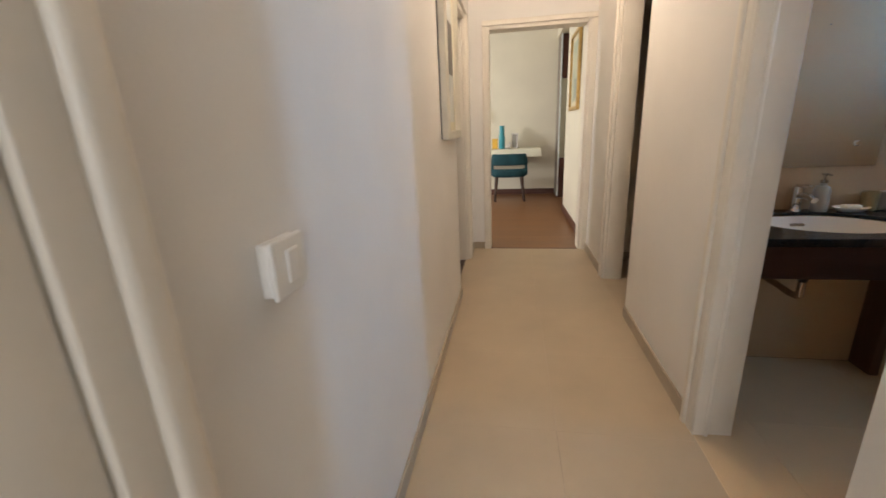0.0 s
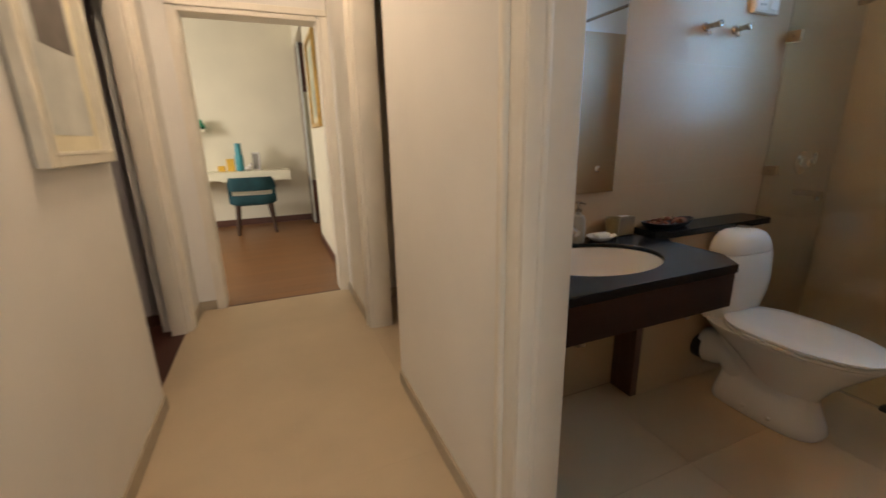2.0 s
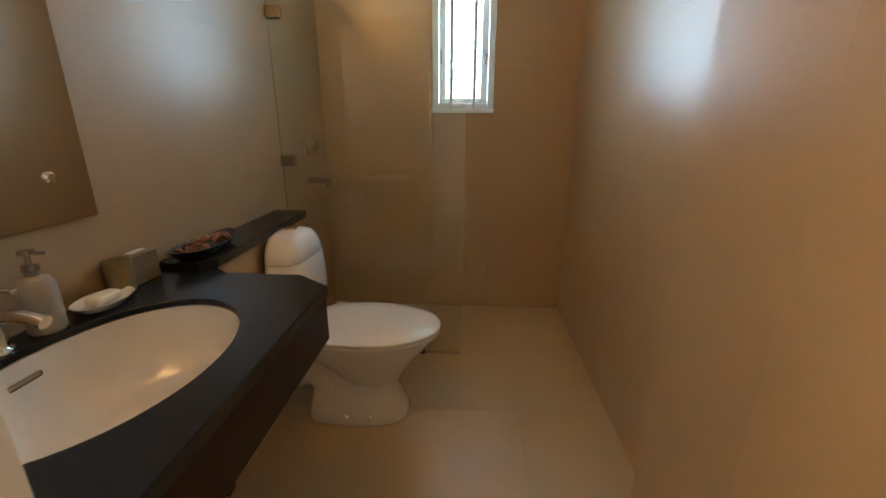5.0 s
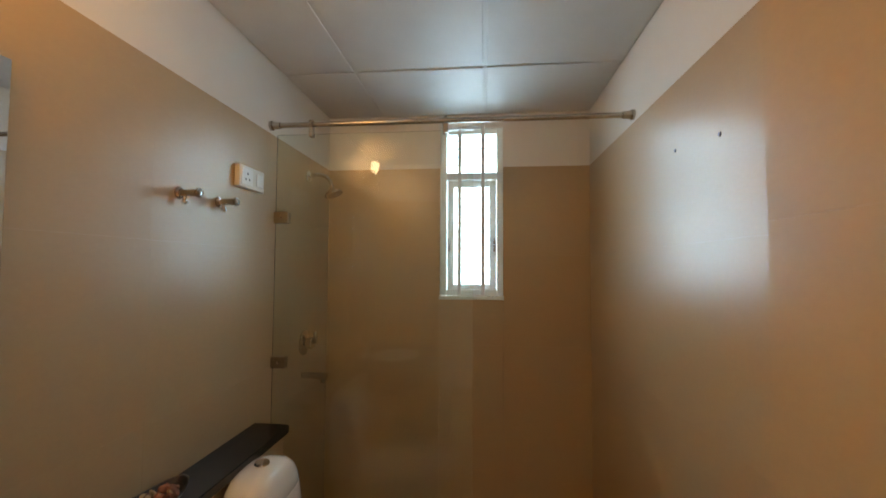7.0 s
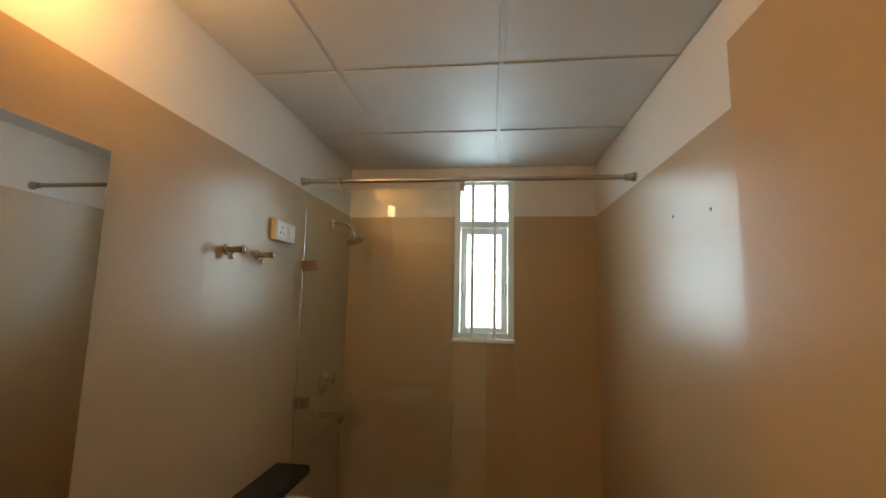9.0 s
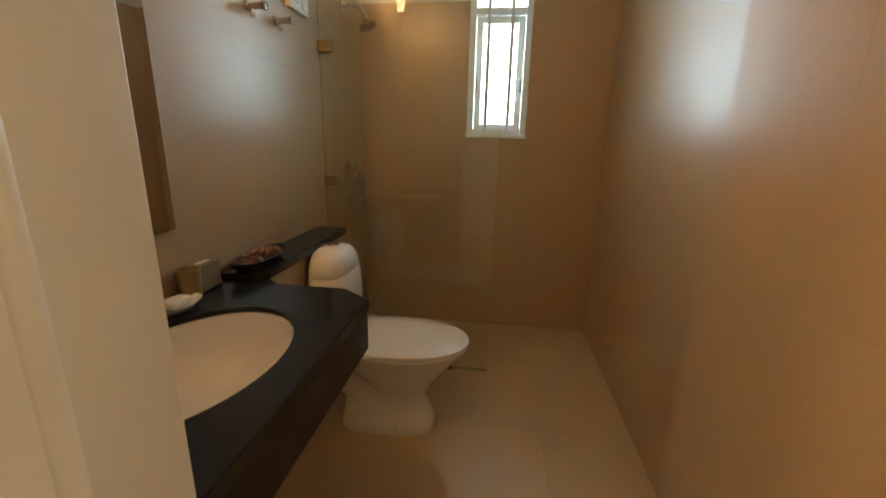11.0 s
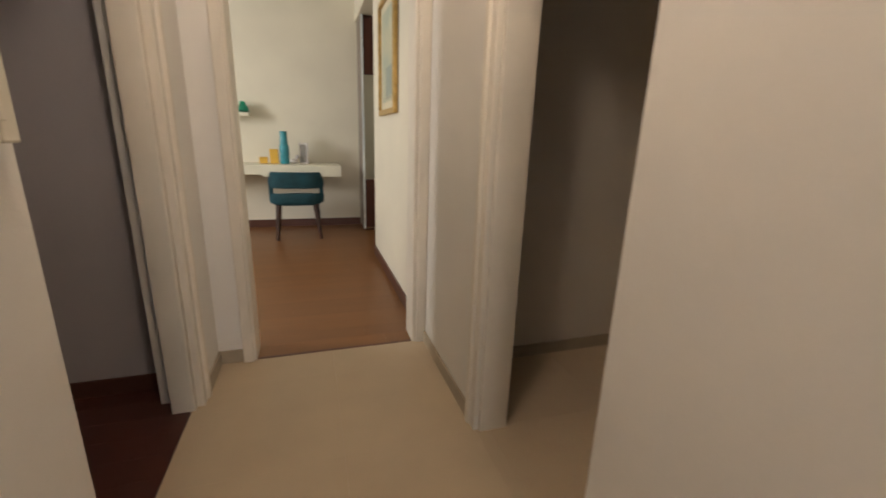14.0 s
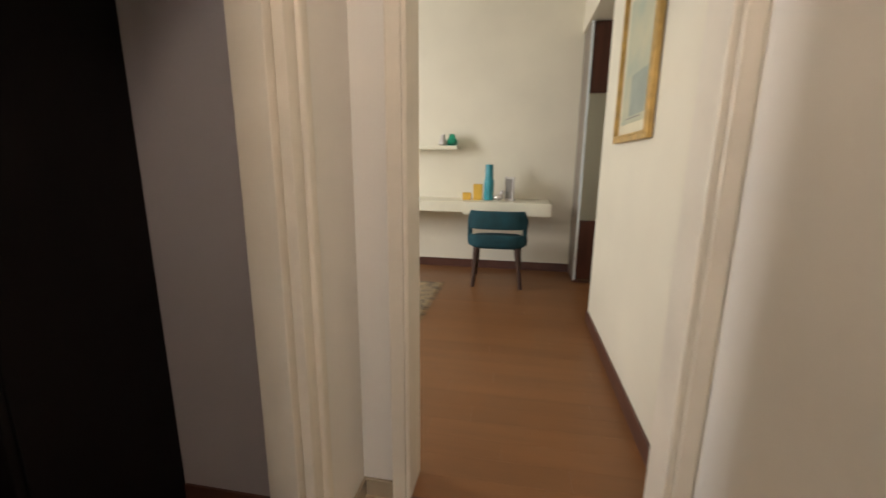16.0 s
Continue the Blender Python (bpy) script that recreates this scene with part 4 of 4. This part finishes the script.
def chair():
    c = thing("desk_chair", "teal velvet chair with dark wooden legs at the desk", "chair")
    seat = []
    for s, z in ((0.93, 0.395), (1.0, 0.41), (1.0, 0.455), (0.95, 0.475), (0.8, 0.482)):
        ring_ = []
        for i in range(36):
            a = 2 * math.pi * i / 36
            cx, sy = math.cos(a), math.sin(a)
            ring_.append((0.325 + s * 0.275 * math.copysign(abs(cx) ** 0.5, cx), 7.36 + s * 0.255 * math.copysign(abs(sy) ** 0.5, sy), z))
        seat.append(ring_)
    part("seat", loft(seat), TEAL, c, smooth=True)

    def band(z0, z1, bulge, a0, a1, thick=0.045, n=24):
        rings = []
        for i in range(n + 1):
            a = a0 + (a1 - a0) * i / n
            ca, sa = math.cos(a), math.sin(a)
            px, py = math.copysign(abs(ca) ** 0.55, ca), math.copysign(abs(sa) ** 0.55, sa)
            cx, cy = 0.325 + 0.285 * px, 7.345 + 0.235 * py
            nx, ny = ca, sa
            end = min(i, n - i) / n
            drop = (0.10 * max(0, 1 - end * 6)) * bulge
            ring_ = []
            for k in range(12):
                b = 2 * math.pi * k / 12
                ring_.append((cx + nx * thick * 0.5 * math.copysign(abs(math.cos(b)) ** 0.6, math.cos(b)), cy + ny * thick * 0.5 * math.copysign(abs(math.cos(b)) ** 0.6, math.cos(b)),
                              (z0 + z1 - drop) / 2 + (z1 - z0 - drop) / 2 * math.copysign(abs(math.sin(b)) ** 0.6, math.sin(b))))
            rings.append(ring_)
        return loft(rings)

    part("backrest", band(0.590, 0.772, 1.0, math.pi * 1.04, math.pi * 1.96), TEAL, c, "curved padded backrest", True)
    part("lower_rail", band(0.415, 0.535, 0.0, math.pi * 1.05, math.pi * 1.95, 0.04), TEAL, c, "", True)
    for x in (0.052, 0.598):
        part("back_post", box(bmesh.new(), x - 0.022, x + 0.022, 7.17, 7.22, 0.50, 0.64, 0.008), TEAL, c)
    for x, y, dx, dy in ((0.125, 7.15, -0.028, -0.05), (0.525, 7.15, 0.05, -0.05), (0.11, 7.55, -0.03, 0.04), (0.54, 7.55, 0.03, 0.04)):
        part("leg", tube(bmesh.new(), (x, y, 0.40), (x + dx, y + dy, 0.0005), 0.030, 0.019), LEG, c, smooth=True)


chair()
ZD = 0.8325
vs = solid("vase", turned([(0.048, 0), (0.052, 0.006), (0.054, 0.20), (0.052, 0.215), (0.044, 0.226), (0.041, 0.365), (0.042, 0.38), (0.036, 0.38), (0.034, 0.24)], (0.20, 7.62, ZD)), VASE,
           "tall stepped teal ceramic vase on the desk", "vase", True)
for x0, x1, h, lab in ((-0.085, 0.005, 0.075, "low mustard box on the desk"), (0.032, 0.128, 0.17, "upright mustard box on the desk")):
    b = thing("desk_box", lab, "box")
    z = ZD
    part("carton", box(bmesh.new(), x0, x1, 7.60, 7.68, z, z + h, 0.004), YELLOW, b)
    part("rim", box(bmesh.new(), x0 - 0.002, x1 + 0.002, 7.598, 7.682, z + h * 0.8, z + h * 0.8 + 0.004, 0.001, 1), YELLOW, b)
bird = solid("silver_ornament", ball(ball(ball(bmesh.new(), (0.305, 7.60, ZD + 0.032), 0.034, (1.5, 0.8, 0.9)), (0.345, 7.60, ZD + 0.085), 0.024), (0.33, 7.60, ZD + 0.06), 0.018, (1, 1, 2)), SILVER,
             "small silver bird-like ornament on the desk", "ornament", True)
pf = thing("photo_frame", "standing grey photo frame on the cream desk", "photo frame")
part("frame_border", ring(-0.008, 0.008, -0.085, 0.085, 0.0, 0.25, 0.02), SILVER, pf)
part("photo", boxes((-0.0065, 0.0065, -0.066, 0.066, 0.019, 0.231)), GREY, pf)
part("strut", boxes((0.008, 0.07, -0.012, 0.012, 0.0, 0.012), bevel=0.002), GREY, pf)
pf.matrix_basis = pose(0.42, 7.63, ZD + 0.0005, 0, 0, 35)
bot = thing("glass_bottle", "squat green glass bottle on the shelf", "glass bottle")
part("bottle", turned([(0.05, 0), (0.064, 0.02), (0.060, 0.055), (0.034, 0.095), (0.030, 0.125), (0.026, 0.125), (0.029, 0.096), (0.054, 0.054), (0.056, 0.022), (0.01, 0.006)], (-0.235, 7.77, 1.4125)), EMERALD, bot, smooth=True)
sb = solid("silver_bottle", turned([(0.04, 0), (0.052, 0.02), (0.048, 0.05), (0.024, 0.085), (0.02, 0.12), (0.004, 0.122)], (-0.335, 7.765, 1.4125)), SILVER, "small silvered bottle on the shelf", "bottle", True)
rug = thing("rug", "mottled beige and brown tufted rug on the plank floor", "rug")
bm = bmesh.new()
bmesh.ops.create_grid(bm, x_segments=44, y_segments=44, size=0.5)
bmesh.ops.scale(bm, vec=(1.9, 1.7, 1), verts=bm.verts)
for v in bm.verts:
    v.co.z = 0.012 + 0.009 * noise.noise(v.co * 16) + 0.004 * random.random()
    if max(abs(v.co.x) / 0.95, abs(v.co.y) / 0.85) > 0.99:
        v.co.z = 0.001
        v.co.x += 0.01 * noise.noise(v.co * 9)
        v.co.y += 0.01 * noise.noise(v.co * 7 + Vector((3, 1, 0)))
part("tufted_top", bm, RUGM, rug, smooth=True)
tas = mesh_of("tassel", tube(tube(bmesh.new(), (0, 0, 0.006), (0.05, 0.004, 0.004), 0.005, 0.003, 6), (0, 0.008, 0.006), (0.045, 0.014, 0.004), 0.004, 0.002, 6), RUGM)
for i in range(40):
    o = new("tassel", tas)
    o.parent = rug
    o.location, o.rotation_euler = (0.948, -0.83 + i * 0.0425, 0), (0, 0, random.uniform(-0.3, 0.3))
rug.matrix_basis = pose(-1.19, 6.33, 0.0005, 0, 0, 0)

cab = thing("dressing_cabinet", "grey-sided cabinet with red-brown doors and mirror", "cabinet")
part("side_panel", boxes((1.122, 1.142, 7.475, 7.8995, 0.03, 2.535), bevel=0.002), TAUPEB, cab, "taupe side panel")
part("edge_strip", boxes((1.1205, 1.1425, 7.455, 7.4745, 0.03, 2.535), bevel=0.002), LOUVRE, cab, "pale metal edge strip")
part("plinth", boxes((1.122, 1.72, 7.48, 7.8995, -0.009, 0.029), bevel=0.002), DARKSKIRT, cab)
part("upper_door", boxes((1.143, 1.70, 7.472, 7.492, 1.90, 2.50), bevel=0.003), REDWOOD, cab)
part("mirror_front", boxes((1.143, 1.70, 7.478, 7.492, 0.66, 1.895), bevel=0.001), MIRROR, cab, "mirrored middle door")
part("lower_door", boxes((1.143, 1.70, 7.472, 7.492, 0.04, 0.65), bevel=0.003), REDWOOD, cab)
part("carcass", boxes((1.143, 1.72, 7.493, 7.8995, 0.03, 2.535)), REDWOOD, cab)
for z in (0.036,):
    part("steel_edge", boxes((1.122, 1.70, 7.462, 7.4715, z - 0.006, z + 0.006), bevel=0.001), STEEL, cab)

# windows that only let light in; the hall one is unseen and added
for nm, rows, horiz in (("window_2", (-3.18, -3.08, 5.0, 6.2, 1.0, 2.45), True),):
    w = tagged(new(nm), "wide bedroom window with slim white frame", "window", kind="structure")
    part("window_frame", ring(-3.15, -3.10, 5.0, 6.2, 1.0, 2.45, 0.05), WINFRAME, w)
    part("mullion", boxes((-3.15, -3.10, 5.585, 5.615, 1.05, 2.40)), WINFRAME, w)
w3 = tagged(new("window_3"), "added unseen hall window with slim white frame", "window", kind="structure")
part("window_frame", boxes((0.2, 1.6, -2.70, -2.65, 0.85, 0.90), (0.2, 1.6, -2.70, -2.65, 2.31, 2.36), (0.2, 0.25, -2.70, -2.65, 0.90, 2.31), (1.55, 1.6, -2.70, -2.65, 0.90, 2.31)), WINFRAME, w3)

# ---- pieces: tiles and planks ----
# corridor floor
for xa, xb in ((-0.06, 0.56), (0.56, 1.1)):
    yy = cuts(-2.6, 4.392, 0.55, 0.6)
    for ya, yb in zip(yy, yy[1:]):
        piece("floor_tile", (xb - xa - 0.0005, yb - ya - 0.0005, 0.012), ((xa + xb) / 2, (ya + yb) / 2, -0.006), TILE, floor_corridor)
for xa, xb in zip(*(lambda c: (c, c[1:]))(cuts(1.1, 2.66, 1.16, 0.6))):
    for ya, yb in zip(*(lambda c: (c, c[1:]))(cuts(2.89, 4.065, 2.95, 0.6))):
        piece("floor_tile", (xb - xa - 0.0005, yb - ya - 0.0005, 0.012), ((xa + xb) / 2, (ya + yb) / 2, -0.006), TILE, floor_corridor)
piece("floor_tile", (1.375, 1.15, 0.012), (-0.75, 0.07, -0.006), TILE, floor_corridor)
# bathroom floor
xx, yy = cuts(1.232, 3.63, 1.95, 0.6), cuts(0.90, 2.42, 1.29, 0.6)
for xa, xb in zip(xx, xx[1:]):
    for ya, yb in zip(yy, yy[1:]):
        piece("floor_tile", (xb - xa - 0.0005, yb - ya - 0.0005, 0.0112), ((xa + xb) / 2, (ya + yb) / 2, -0.0056), BFLOOR, floor_bath)
# bathroom wall tiles, 10 mm thick
ROWS = [0.001, 0.494, 0.998, 1.510, TT]
G = 0.0003


def wall_tiles_y(parent, xs_, y, side, rows):
    for xa, xb in zip(xs_, xs_[1:]):
        for za, zb in zip(rows, rows[1:]):
            piece("wall_tile", (xb - xa - G, 0.010, zb - za - G), ((xa + xb) / 2, y + side * 0.005, (za + zb) / 2), BTILE, parent, 0.0)


def wall_tiles_x(parent, ys_, x, side, rows):
    for ya, yb in zip(ys_, ys_[1:]):
        for za, zb in zip(rows, rows[1:]):
            piece("wall_tile", (0.010, yb - ya - G, zb - za - G), (x + side * 0.005, (ya + yb) / 2, (za + zb) / 2), BTILE, parent, 0.0)


wall_tiles_y(back_n, cuts(1.232, 3.63, 2.32, 0.6), 2.42, 1, ROWS)
wall_tiles_y(back_s, cuts(1.9335, 3.63, 2.75, 0.6), 0.902, -1, ROWS)
wall_tiles_y(back_s, [1.232, 1.62, 1.9335], 1.066, -1, ROWS)
for za, zb in zip(ROWS, ROWS[1:]):
    piece("wall_tile", (0.010, 0.152, zb - za - G), (1.9285, 0.979, (za + zb) / 2), BTILE, back_s, 0.0)
wall_tiles_x(back_e, [1.75, 2.35, 2.42], 3.63, 1, ROWS)
wall_tiles_x(back_e, [0.902, 1.383], 3.618, 1, ROWS)
wall_tiles_x(back_e, [1.384, 1.7495], 3.63, 1, [0.001, 0.494, 0.998, 1.258])
wall_tiles_x(back_w, [1.87, 2.42], 1.232, -1, ROWS)
# bedroom planks run along x
rnd = random.Random(9)
yy = cuts(4.41, 7.898, 4.41, 0.125)
for ya, yb in zip(yy, yy[1:]):
    xx = cuts(-3.05, 2.45, rnd.uniform(-0.9, 0.3), 1.22)
    for xa, xb in zip(xx, xx[1:]):
        piece("plank", (xb - xa - 0.0005, yb - ya - 0.0005, 0.010), ((xa + xb) / 2, (ya + yb) / 2, -0.005), PLANK, floor_bedroom, 0.0003)
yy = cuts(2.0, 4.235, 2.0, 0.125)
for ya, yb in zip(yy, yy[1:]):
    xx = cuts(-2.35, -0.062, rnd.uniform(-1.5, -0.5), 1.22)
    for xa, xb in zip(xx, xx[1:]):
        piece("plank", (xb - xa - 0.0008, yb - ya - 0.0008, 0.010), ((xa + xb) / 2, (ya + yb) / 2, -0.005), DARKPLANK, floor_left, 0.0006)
